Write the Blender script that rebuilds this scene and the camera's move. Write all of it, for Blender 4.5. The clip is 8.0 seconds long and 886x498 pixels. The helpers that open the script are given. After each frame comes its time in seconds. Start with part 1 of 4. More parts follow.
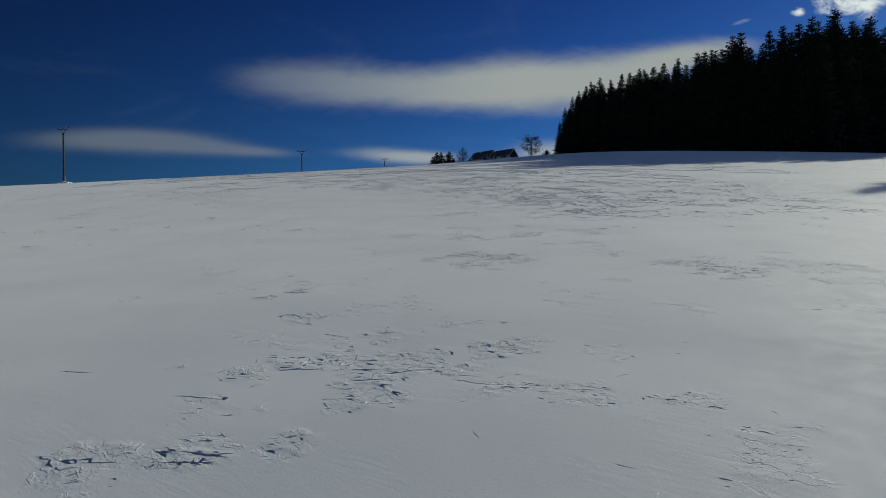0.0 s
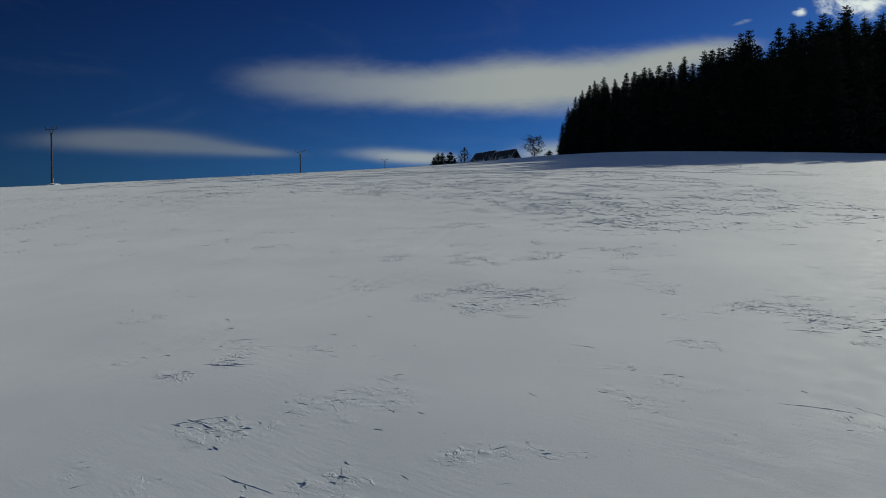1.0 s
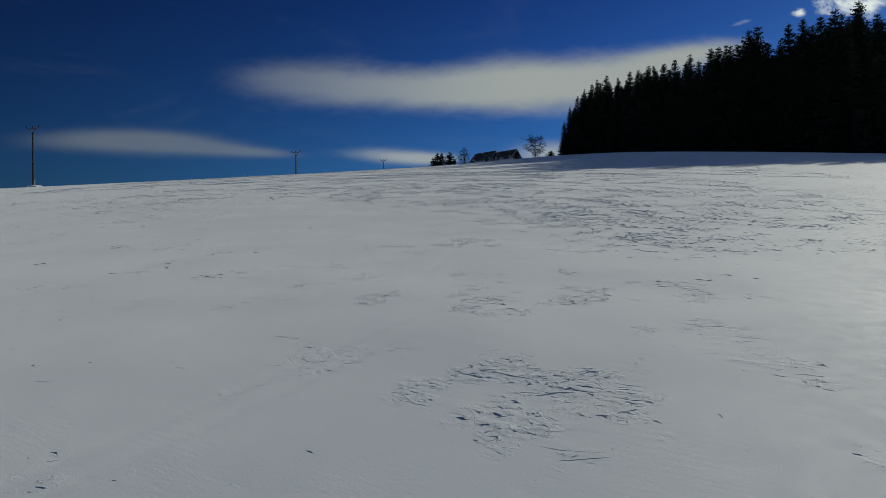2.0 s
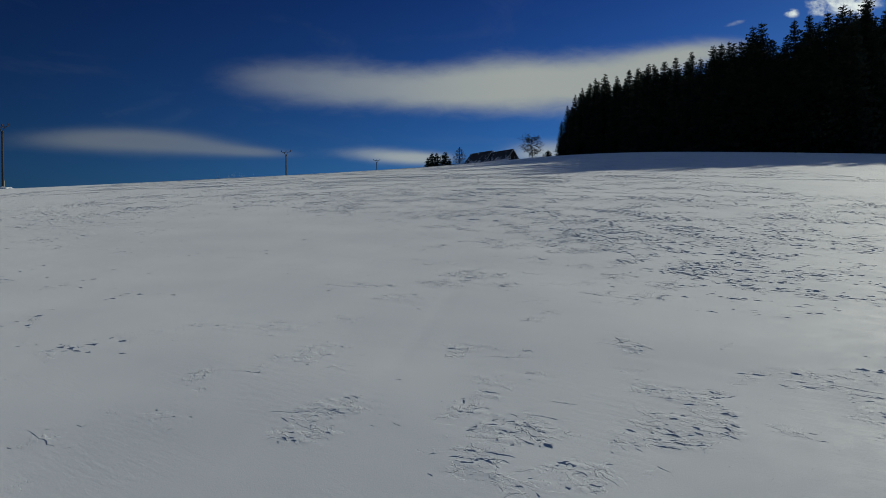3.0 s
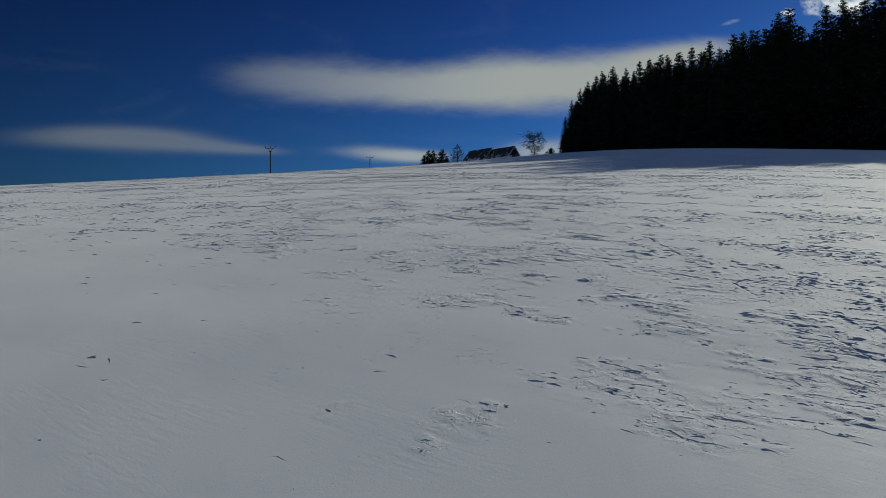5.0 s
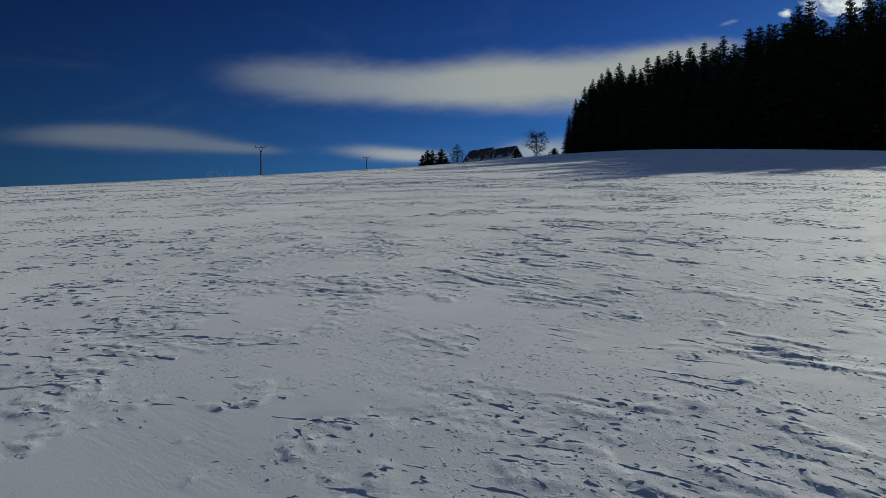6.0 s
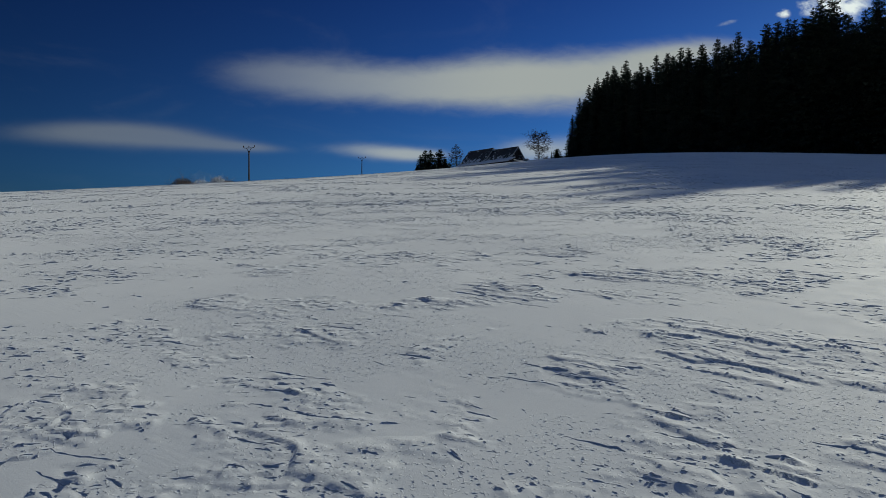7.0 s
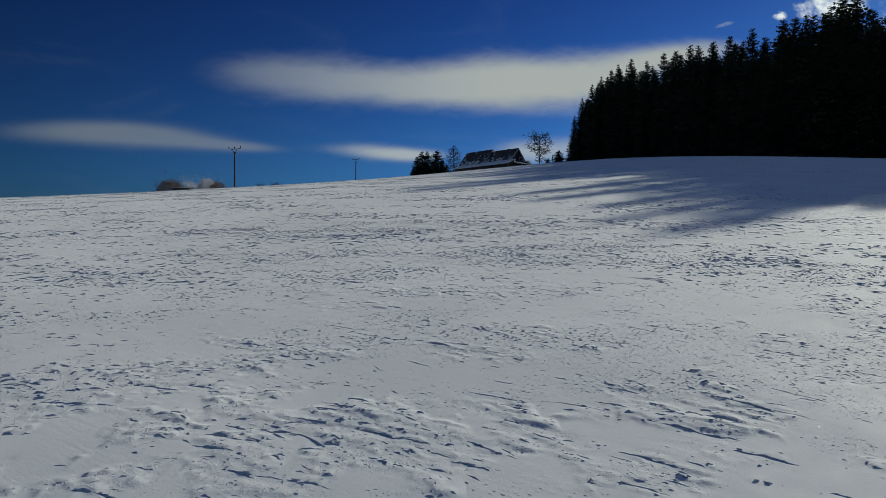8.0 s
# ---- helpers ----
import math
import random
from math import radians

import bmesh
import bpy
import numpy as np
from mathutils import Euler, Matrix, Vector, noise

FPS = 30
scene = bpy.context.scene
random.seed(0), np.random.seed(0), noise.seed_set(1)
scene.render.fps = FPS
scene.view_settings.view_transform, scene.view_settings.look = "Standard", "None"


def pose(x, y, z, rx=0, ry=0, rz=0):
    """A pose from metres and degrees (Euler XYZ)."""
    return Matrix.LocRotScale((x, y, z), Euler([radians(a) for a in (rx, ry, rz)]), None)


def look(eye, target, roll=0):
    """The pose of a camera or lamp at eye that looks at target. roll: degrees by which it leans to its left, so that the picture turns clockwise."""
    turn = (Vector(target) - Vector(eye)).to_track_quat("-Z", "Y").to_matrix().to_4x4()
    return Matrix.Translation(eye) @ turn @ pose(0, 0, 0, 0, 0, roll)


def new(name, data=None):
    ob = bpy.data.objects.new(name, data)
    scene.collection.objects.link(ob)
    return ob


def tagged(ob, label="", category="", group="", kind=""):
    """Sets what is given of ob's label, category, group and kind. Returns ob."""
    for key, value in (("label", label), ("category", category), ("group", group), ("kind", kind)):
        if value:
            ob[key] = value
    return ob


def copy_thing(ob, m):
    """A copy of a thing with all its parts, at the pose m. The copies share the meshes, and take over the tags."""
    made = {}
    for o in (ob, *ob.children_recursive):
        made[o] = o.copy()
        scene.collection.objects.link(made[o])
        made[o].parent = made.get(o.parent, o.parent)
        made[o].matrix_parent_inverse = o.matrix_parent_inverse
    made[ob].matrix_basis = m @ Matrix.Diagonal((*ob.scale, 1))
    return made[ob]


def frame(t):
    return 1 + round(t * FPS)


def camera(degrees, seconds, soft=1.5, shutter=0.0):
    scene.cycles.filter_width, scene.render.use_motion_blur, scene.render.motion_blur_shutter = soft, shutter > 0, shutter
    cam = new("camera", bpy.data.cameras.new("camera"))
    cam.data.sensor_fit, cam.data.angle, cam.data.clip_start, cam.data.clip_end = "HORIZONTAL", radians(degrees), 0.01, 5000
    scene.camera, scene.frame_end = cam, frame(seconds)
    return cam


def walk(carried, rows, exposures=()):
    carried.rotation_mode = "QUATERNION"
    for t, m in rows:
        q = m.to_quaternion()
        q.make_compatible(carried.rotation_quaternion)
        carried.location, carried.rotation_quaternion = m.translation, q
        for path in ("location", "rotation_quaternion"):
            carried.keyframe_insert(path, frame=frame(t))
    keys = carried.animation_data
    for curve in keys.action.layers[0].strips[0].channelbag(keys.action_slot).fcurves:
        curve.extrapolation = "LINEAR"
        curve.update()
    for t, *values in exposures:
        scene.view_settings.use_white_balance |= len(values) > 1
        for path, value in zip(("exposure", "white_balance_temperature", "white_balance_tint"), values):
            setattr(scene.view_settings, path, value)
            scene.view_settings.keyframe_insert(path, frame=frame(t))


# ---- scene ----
# The camera flies low and forward over a rising snow field.
cam = camera(74.0, 8.0, soft=0.8)
walk(cam, [
    (0.0, pose(0.00, 0.00, 2.00, 89.10, 0.11, 0.00)),
    (0.5, pose(0.04, 1.64, 2.27, 89.13, 0.10, 0.07)),
    (1.0, pose(0.03, 3.55, 2.58, 89.13, 0.10, 0.12)),
    (1.5, pose(0.00, 5.62, 2.86, 89.17, 0.11, 0.17)),
    (3.0, pose(0.04, 12.82, 4.02, 89.14, 0.13, -0.42)),
    (3.5, pose(-0.04, 15.48, 4.36, 89.11, 0.12, -0.56)),
    (4.0, pose(-0.10, 18.40, 4.66, 89.07, 0.11, -0.61)),
    (5.5, pose(-0.43, 28.68, 5.98, 88.93, 0.00, -0.94)),
    (6.0, pose(-0.47, 32.46, 6.63, 88.92, -0.05, -0.99)),
    (6.5, pose(-0.46, 36.31, 7.36, 88.87, -0.10, -1.07)),
    (7.0, pose(-0.43, 40.12, 8.29, 88.82, -0.26, -1.19)),
    (7.5, pose(-0.38, 43.75, 9.16, 88.83, -0.34, -1.32)),
    (8.0, pose(-0.32, 47.49, 9.71, 88.86, -0.42, -1.49)),
], exposures=((0.0, -0.08), (6.0, -0.06), (7.0, 0.03), (8.0, 0.14)))

# ---------------------------------------------------------------- world, sun
SUN_AZ, SUN_EL = 49.0, 22.3      # degrees right of +y, degrees up
SUN_WAY = Vector((math.sin(radians(SUN_AZ)) * math.cos(radians(SUN_EL)),
                  math.cos(radians(SUN_AZ)) * math.cos(radians(SUN_EL)), math.sin(radians(SUN_EL))))

sun_data = bpy.data.lights.new("sun", "SUN")
sun_data.energy, sun_data.angle, sun_data.color = 2.92, radians(0.5), (1.0, 0.995, 0.82)
sun = new("sun", sun_data)
sun.matrix_world = look(SUN_WAY * 300, (0, 0, 0))


class Nodes:
    """A small wrapper to write node trees as formulas."""

    def __init__(self, tree):
        self.tree = tree
        tree.nodes.clear()

    def add(self, kind):
        return self.tree.nodes.new(kind)

    def put(self, socket, value):
        if isinstance(value, bpy.types.NodeSocket):
            self.tree.links.new(value, socket)
        else:
            socket.default_value = value

    def math(self, op, a, b=0.0, c=0.0, clamp=False):
        node = self.add("ShaderNodeMath")
        node.operation, node.use_clamp = op, clamp
        for socket, value in zip(node.inputs, (a, b, c)):
            self.put(socket, value)
        return node.outputs[0]

    def vec(self, op, a, b=(0, 0, 0)):
        node = self.add("ShaderNodeVectorMath")
        node.operation = op
        self.put(node.inputs[0], a)
        self.put(node.inputs[1], b)
        return node.outputs[0]

    def mix(self, fac, a, b, blend="MIX"):
        node = self.add("ShaderNodeMix")
        node.data_type, node.blend_type = "RGBA", blend
        self.put(node.inputs[0], fac)
        self.put(node.inputs[6], a)
        self.put(node.inputs[7], b)
        return node.outputs[2]

    def ramp(self, value, lo, hi, out_lo=0.0, out_hi=1.0, smooth=True):
        node = self.add("ShaderNodeMapRange")
        node.interpolation_type = "SMOOTHSTEP" if smooth else "LINEAR"
        for socket, v in zip(node.inputs, (value, lo, hi, out_lo, out_hi)):
            self.put(socket, v)
        return node.outputs[0]

    def noise(self, vector, scale, detail=3.0, rough=0.5, distortion=0.0):
        node = self.add("ShaderNodeTexNoise")
        self.put(node.inputs["Vector"], vector)
        node.inputs["Scale"].default_value, node.inputs["Detail"].default_value = scale, detail
        node.inputs["Roughness"].default_value, node.inputs["Distortion"].default_value = rough, distortion
        return node.outputs["Fac"]


def build_world():
    world = bpy.data.worlds.new("world")
    scene.world = world
    world.use_nodes = True
    n = Nodes(world.node_tree)
    sky = n.add("ShaderNodeTexSky")
    sky.sky_type, sky.sun_disc, sky.sun_elevation, sky.sun_rotation = "NISHITA", False, radians(SUN_EL), radians(SUN_AZ)
    sky.altitude, sky.air_density, sky.dust_density, sky.ozone_density = 900.0, 1.0, 0.5, 3.0
    # the deep, polarised blue of a clear winter day
    way = n.add("ShaderNodeTexCoord").outputs["Generated"]
    part = n.add("ShaderNodeSeparateXYZ")
    n.put(part.inputs[0], way)
    x, y, z = part.outputs
    tint = n.mix(n.ramp(z, 0.10, 0.42, smooth=False), SKY_LOW, SKY_HIGH)
    # the unseen overhead sky is brightened and warmed, added fill for the snow's shadows
    tint = n.mix(n.ramp(z, 0.45, 0.9), tint, SKY_TOP)
    # darkest across from the sun's side, as through a polariser
    dot = n.add("ShaderNodeVectorMath")
    dot.operation = "DOT_PRODUCT"
    n.put(dot.inputs[0], way)
    dot.inputs[1].default_value = SUN_WAY
    gain = n.ramp(dot.outputs["Value"], 0.05, 0.90, 0.62, 1.75, smooth=False)
    blue = n.vec("MULTIPLY", n.mix(1.0, sky.outputs[0], tint, "MULTIPLY"), (1, 1, 1))
    scaled = n.add("ShaderNodeVectorMath")
    scaled.operation = "SCALE"
    n.put(scaled.inputs[0], blue)
    n.put(scaled.inputs["Scale"], gain)
    blue = scaled.outputs[0]
    ahead = n.math("MAXIMUM", y, 0.05)
    u, v = n.math("DIVIDE", x, ahead), n.math("DIVIDE", z, ahead)
    spot = n.add("ShaderNodeCombineXYZ")
    n.put(spot.inputs[0], u)
    n.put(spot.inputs[1], v)
    place = spot.outputs[0]
    stretched = n.vec("MULTIPLY", place, (1.0, 3.2, 1.0))
    wisp = n.noise(stretched, 5.0, 5.0, 0.55, 0.4)
    fine = n.noise(n.vec("MULTIPLY", place, (1.0, 2.6, 1.0)), 22.0, 6.0, 0.62, 0.8)
    front = n.ramp(y, 0.05, 0.2)

    def bank(ellipses, lo, hi, weight, wobble):
        total = None
        for u0, v0, a, b, lean in ellipses:
            du, dv = n.math("SUBTRACT", u, u0), n.math("SUBTRACT", v, v0)
            dv = n.math("SUBTRACT", dv, n.math("MULTIPLY", du, lean))
            du, dv = n.math("DIVIDE", du, a), n.math("DIVIDE", dv, b)
            d = n.math("ADD", n.math("MULTIPLY", du, du), n.math("MULTIPLY", dv, dv))
            one = n.math("POWER", 2.718, n.math("MULTIPLY", d, -1.0))
            total = one if total is None else n.math("ADD", total, one)
        total = n.math("ADD", total, n.math("MULTIPLY", n.math("SUBTRACT", wisp, 0.5), wobble))
        total = n.math("ADD", total, n.math("MULTIPLY", n.math("SUBTRACT", fine, 0.5), wobble * 0.45))
        cover = n.ramp(total, lo, hi)
        return n.math("MULTIPLY", n.math("MULTIPLY", cover, weight), front)

    long_cloud = bank([(-0.28, 0.272, 0.10, 0.034, -0.05), (-0.15, 0.262, 0.12, 0.042, -0.03), (0.00, 0.255, 0.10, 0.034, 0.0),
                       (0.11, 0.264, 0.09, 0.050, 0.0), (0.22, 0.263, 0.10, 0.047, 0.0), (0.33, 0.285, 0.10, 0.040, 0.10), (0.45, 0.318, 0.10, 0.022, 0.12)],
                      0.18, 1.35, 1.0, 0.7)
    low_left = bank([(-0.61, 0.171, 0.13, 0.019, 0.0), (-0.50, 0.168, 0.11, 0.023, -0.03), (-0.40, 0.159, 0.10, 0.016, -0.08), (-0.31, 0.150, 0.07, 0.008, -0.06)],
                    0.08, 1.6, 0.40, 0.4)
    low_mid = bank([(-0.09, 0.144, 0.075, 0.013, -0.05), (-0.02, 0.139, 0.05, 0.010, 0.0), (0.17, 0.146, 0.06, 0.020, 0.0),
                    (0.30, 0.155, 0.10, 0.020, 0.0)], 0.05, 1.4, 0.78, 0.5)
    long_cloud = n.math("MULTIPLY", long_cloud, n.ramp(u, -0.42, 0.16, 0.22, 1.0))
    tuft = n.noise(n.vec("MULTIPLY", place, (1.0, 1.7, 1.0)), 26.0, 6.0, 0.6, 0.35)

    def tufts(ellipses, lo, hi):
        total = None
        for u0, v0, a, b, lean in ellipses:
            du, dv = n.math("SUBTRACT", u, u0), n.math("SUBTRACT", v, v0)
            dv = n.math("SUBTRACT", dv, n.math("MULTIPLY", du, lean))
            du, dv = n.math("DIVIDE", du, a), n.math("DIVIDE", dv, b)
            d = n.math("ADD", n.math("MULTIPLY", du, du), n.math("MULTIPLY", dv, dv))
            one = n.math("POWER", 2.718, n.math("MULTIPLY", d, -1.0))
            total = one if total is None else n.math("MAXIMUM", total, one)
        torn = n.math("MULTIPLY", total, n.math("ADD", n.math("MULTIPLY", tuft, 2.4), -0.35))
        return n.math("MULTIPLY", n.ramp(torn, lo, hi), front)

    faint = n.math("MULTIPLY", tufts([(0.500, 0.366, 0.026, 0.005, 0.25)], 0.32, 1.1), 0.3)
    puffs = tufts([(0.600, 0.385, 0.016, 0.010, 0.0), (0.650, 0.395, 0.030, 0.020, 0.0), (0.70, 0.404, 0.07, 0.040, 0.1),
                   (0.86, 0.400, 0.10, 0.06, 0.1), (1.05, 0.36, 0.12, 0.05, 0.0)], 0.32, 1.1)
    # thin high veil, everywhere in the sky
    veil = n.ramp(n.noise(n.vec("MULTIPLY", way, (1.5, 1.5, 5.0)), 2.2, 6.0, 0.6, 0.8), 0.52, 0.80, 0.0, 0.04)
    colour = n.mix(veil, blue, CLOUD)
    for cover, bright in ((low_left, 0.75), (long_cloud, 1.0), (low_mid, 1.15), (faint, 1.5), (puffs, 2.2)):
        colour = n.mix(cover, colour, [c * bright for c in CLOUD[:3]] + [1])
    back = n.add("ShaderNodeBackground")
    n.put(back.inputs[0], colour)
    back.inputs[1].default_value = SKY_STRENGTH
    out = n.add("ShaderNodeOutputWorld")
    n.put(out.inputs[0], back.outputs[0])


SKY_LOW, SKY_HIGH, SKY_TOP = (0.085, 0.245, 0.485, 1.0), (0.039, 0.107, 0.30, 1.0), (1.25, 1.08, 0.98, 1.0)
CLOUD = (4.9, 5.4, 5.2, 1.0)
SKY_STRENGTH = 0.07
build_world()

# ---------------------------------------------------------------- materials


def material(name):
    m = bpy.data.materials.new(name)
    m.use_nodes = True
    n = Nodes(m.node_tree)
    shader = n.add("ShaderNodeBsdfPrincipled")
    out = n.add("ShaderNodeOutputMaterial")
    n.put(out.inputs[0], shader.outputs[0])
    where = n.add("ShaderNodeNewGeometry").outputs["Position"]
    return m, n, shader, where


def bump(n, shader, height, strength, distance, before=None):
    node = n.add("ShaderNodeBump")
    node.inputs["Strength"].default_value, node.inputs["Distance"].default_value = strength, distance
    n.put(node.inputs["Height"], height)
    if before is not None:
        n.put(node.inputs["Normal"], before)
    n.put(shader.inputs["Normal"], node.outputs[0])
    return node.outputs[0]


def plain(name, low, high, scale, rough, metal=0.0, relief=0.3, distance=0.01, stretch=(1, 1, 1)):
    """A two-scale mottled surface between two colours."""
    m, n, s, where = material(name)
    p = n.vec("MULTIPLY", where, stretch)
    big, small = n.noise(p, scale, 4.0, 0.6), n.noise(p, scale * 9, 4.0, 0.6)
    fac = n.ramp(n.math("ADD", n.math("MULTIPLY", big, 0.6), n.math("MULTIPLY", small, 0.4)), 0.32, 0.68)
    n.put(s.inputs["Base Color"], n.mix(fac, (*low, 1), (*high, 1)))
    n.put(s.inputs["Roughness"], n.ramp(small, 0.3, 0.7, rough - 0.08, rough + 0.08))
    s.inputs["Metallic"].default_value = metal
    bump(n, s, small, relief, distance)
    return m


def snow_material():
    m, n, s, where = material("wind_packed_snow")
    found = []
    for key in ("chips", "far", "crust"):
        node = n.add("ShaderNodeAttribute")
        node.attribute_name = key
        found.append(node.outputs["Fac"])
    chipped, far, crust = found
    broad = n.noise(n.vec("MULTIPLY", where, (1.0, 0.5, 1.0)), 0.35, 4.0, 0.55)
    n.put(s.inputs["Base Color"], n.mix(n.ramp(broad, 0.35, 0.65), (0.74, 0.765, 0.79, 1), (0.795, 0.815, 0.83, 1)))
    n.put(s.inputs["Roughness"], n.ramp(n.noise(where, 3.0, 4.0, 0.6), 0.3, 0.7, 0.78, 0.90))
    s.inputs["Specular IOR Level"].default_value = 0.4
    s.inputs["Sheen Weight"].default_value, s.inputs["Sheen Roughness"].default_value = 0.25, 0.4
    turned = n.add("ShaderNodeVectorRotate")
    turned.rotation_type = "Z_AXIS"
    turned.inputs["Angle"].default_value = radians(33)
    n.put(turned.inputs["Vector"], where)
    along = turned.outputs[0]

    def layer(height, strength, distance, before=None):
        node = n.add("ShaderNodeBump")
        node.inputs["Distance"].default_value = distance
        n.put(node.inputs["Strength"], strength)
        n.put(node.inputs["Height"], height)
        if before is not None:
            n.put(node.inputs["Normal"], before)
        return node.outputs[0]

    def flakes(scale, stretch, lo, hi, twist):
        """Thin flakes of crust with crisp torn edges."""
        return n.ramp(n.noise(n.vec("MULTIPLY", along, (stretch, 1.0, 0.0)), scale, 4.0, 0.6, twist), lo, hi)

    # grains, then faint streaks of drift, then crumbs, then torn flakes
    patchy = n.ramp(n.noise(where, 0.8, 3.0, 0.6), 0.42, 0.62)
    normal = layer(n.noise(where, 60.0, 3.0, 0.65), 0.35, 0.004)
    normal = layer(n.noise(n.vec("MULTIPLY", along, (0.22, 1.0, 0.3)), 14.0, 4.0, 0.6, 0.4), n.math("MULTIPLY", patchy, 0.22), 0.014, normal)
    torn = n.ramp(crust, 0.08, 0.5)
    normal = layer(flakes(26.0, 0.7, 0.57, 0.63, 0.3), n.ramp(chipped, 0.05, 0.8, 0.0, 0.45), 0.006, normal)
    normal = layer(flakes(11.0, 0.55, 0.535, 0.555, 0.4), n.math("MULTIPLY", torn, 0.5), 0.006, normal)
    normal = layer(flakes(4.2, 0.5, 0.535, 0.547, 0.5), n.math("MULTIPLY", torn, 0.8), 0.011, normal)
    normal = layer(flakes(2.6, 0.36, 0.51, 0.60, 0.6), n.math("MULTIPLY", far, n.ramp(chipped, 0.0, 1.0, 0.05, 0.6, smooth=False)), 0.03, normal)
    n.put(s.inputs["Normal"], normal)
    return m


SNOW = snow_material()
LOOSE_SNOW = plain("loose_snow", (0.80, 0.82, 0.86), (0.88, 0.89, 0.90), 3.0, 0.65, relief=0.4, distance=0.02)
ICE = plain("ice_crystal", (0.78, 0.80, 0.83), (0.84, 0.86, 0.88), 3.0, 0.22, relief=0.0)
BARK = plain("spruce_bark", (0.045, 0.033, 0.026), (0.11, 0.085, 0.068), 3.0, 0.9, relief=0.7, distance=0.03, stretch=(3, 3, 0.6))
NEEDLES = plain("spruce_needles", (0.010, 0.020, 0.010), (0.028, 0.045, 0.022), 1.3, 0.75, relief=0.2)
LARCH_BARK = plain("bare_twig_bark", (0.012, 0.010, 0.009), (0.034, 0.027, 0.023), 5.0, 0.88, relief=0.4, stretch=(2, 2, 0.5))
BROWN_TWIGS = plain("brown_twigs", (0.14, 0.10, 0.07), (0.26, 0.19, 0.14), 4.0, 0.9, relief=0.3)
FROST_TWIGS = plain("frosted_twigs", (0.55, 0.55, 0.56), (0.78, 0.78, 0.80), 4.0, 0.7, relief=0.3)
POLE_WOOD = plain("tarred_pole_wood", (0.022, 0.019, 0.018), (0.055, 0.046, 0.042), 2.0, 0.85, relief=0.5, stretch=(4, 4, 0.4))
CONCRETE = plain("pole_foot_concrete", (0.20, 0.19, 0.18), (0.33, 0.32, 0.30), 3.0, 0.9, relief=0.5)
STEEL = plain("weathered_steel", (0.05, 0.05, 0.055), (0.11, 0.11, 0.11), 4.0, 0.55, metal=0.7, relief=0.2, distance=0.004)
GLAZE = plain("brown_insulator_glaze", (0.05, 0.025, 0.016), (0.09, 0.045, 0.03), 6.0, 0.22, relief=0.05, distance=0.002)
TIMBER = plain("dark_stained_timber", (0.035, 0.024, 0.018), (0.085, 0.060, 0.045), 1.5, 0.8, relief=0.5, stretch=(1, 1, 5))
VERGE = plain("pale_weathered_board", (0.42, 0.41, 0.40), (0.66, 0.66, 0.67), 2.0, 0.8, relief=0.4)
CHIMNEY = plain("chimney_render", (0.20, 0.17, 0.15), (0.32, 0.28, 0.25), 3.0, 0.9, relief=0.4)


def roof_material():
    m, n, s, where = material("dark_roof_with_snow_patches")
    # snow has slid down and lies in streaks along the lower half
    height = n.add("ShaderNodeSeparateXYZ")
    n.put(height.inputs[0], where)
    patch = n.noise(n.vec("MULTIPLY", where, (1.0, 1.0, 0.8)), 0.7, 5.0, 0.65, 0.3)
    patch = n.math("ADD", patch, n.ramp(height.outputs[2], 32.8, 36.6, 0.10, -0.06))
    fine = n.noise(where, 9.0, 4.0, 0.6)
    cover = n.ramp(n.math("ADD", patch, n.math("MULTIPLY", n.math("SUBTRACT", fine, 0.5), 0.25)), 0.52, 0.62)
    tile = n.mix(fine, (0.028, 0.026, 0.026, 1), (0.07, 0.06, 0.056, 1))
    n.put(s.inputs["Base Color"], n.mix(cover, tile, (0.80, 0.82, 0.85, 1)))
    n.put(s.inputs["Roughness"], n.ramp(cover, 0.0, 1.0, 0.6, 0.8))
    bump(n, s, n.math("ADD", cover, n.math("MULTIPLY", fine, 0.3)), 0.5, 0.05)
    return m


ROOF = roof_material()


def glass_material():
    m, n, s, where = material("dark_window_glass")
    s.inputs["Base Color"].default_value = (0.02, 0.025, 0.03, 1)
    s.inputs["Roughness"].default_value = 0.06
    s.inputs["IOR"].default_value = 1.5
    return m


GLASS = glass_material()

# ---------------------------------------------------------------- the snow field


def soft(u, w):
    return w * np.logaddexp(0.0, u / w)


def hill(x, y):
    """Height of the smooth hillside."""
    x, y = np.asarray(x, float), np.asarray(y, float)
    x = x / (1 + np.abs(x / 320) ** 4) ** 0.25
    y = y + soft(-70 - y, 10) - soft(y - 400, 15)
    z = -0.1308 + 0.1248 * y
    for slope, start, width in ((0.1342, 30, 4), (-0.1552, 42, 5), (0.0547, 54, 6), (-0.0206, 80, 10), (-0.0764, 105, 12),
                                (-0.0604, 130, 12), (0.1992, 165, 14), (-0.1259, 205, 14), (-0.1274, 262, 15)):
        z = z + slope * soft(y - start, width)
    ramp1, ramp2 = soft(y - 60, 20) / 100, soft(y - 140, 25) / 100
    side = np.sqrt(x * x + 900) - 30
    z = z + x * (0.0149 + 0.0315 * ramp1 + 0.0467 * ramp2 + 0.0267 * soft(30 - y, 12) / 30)
    z = z + side * (-0.0522 + 0.1428 * ramp1 - 0.1697 * ramp2)
    z = z - 0.0063 * soft(-x - 90, 25) - 0.0894 * soft(x - 70, 25)
    for lift, cx, cy, w in ((3.6822, 25, 150, 30), (1.1665, 85, 140, 35), (1.7663, 45, 225, 30), (-1.4916, -90, 150, 45), (0.1558, 10, 95, 20)):
        z = z + lift * np.exp(-((x - cx) ** 2 + (y - cy) ** 2) / (2 * w * w))
    return z


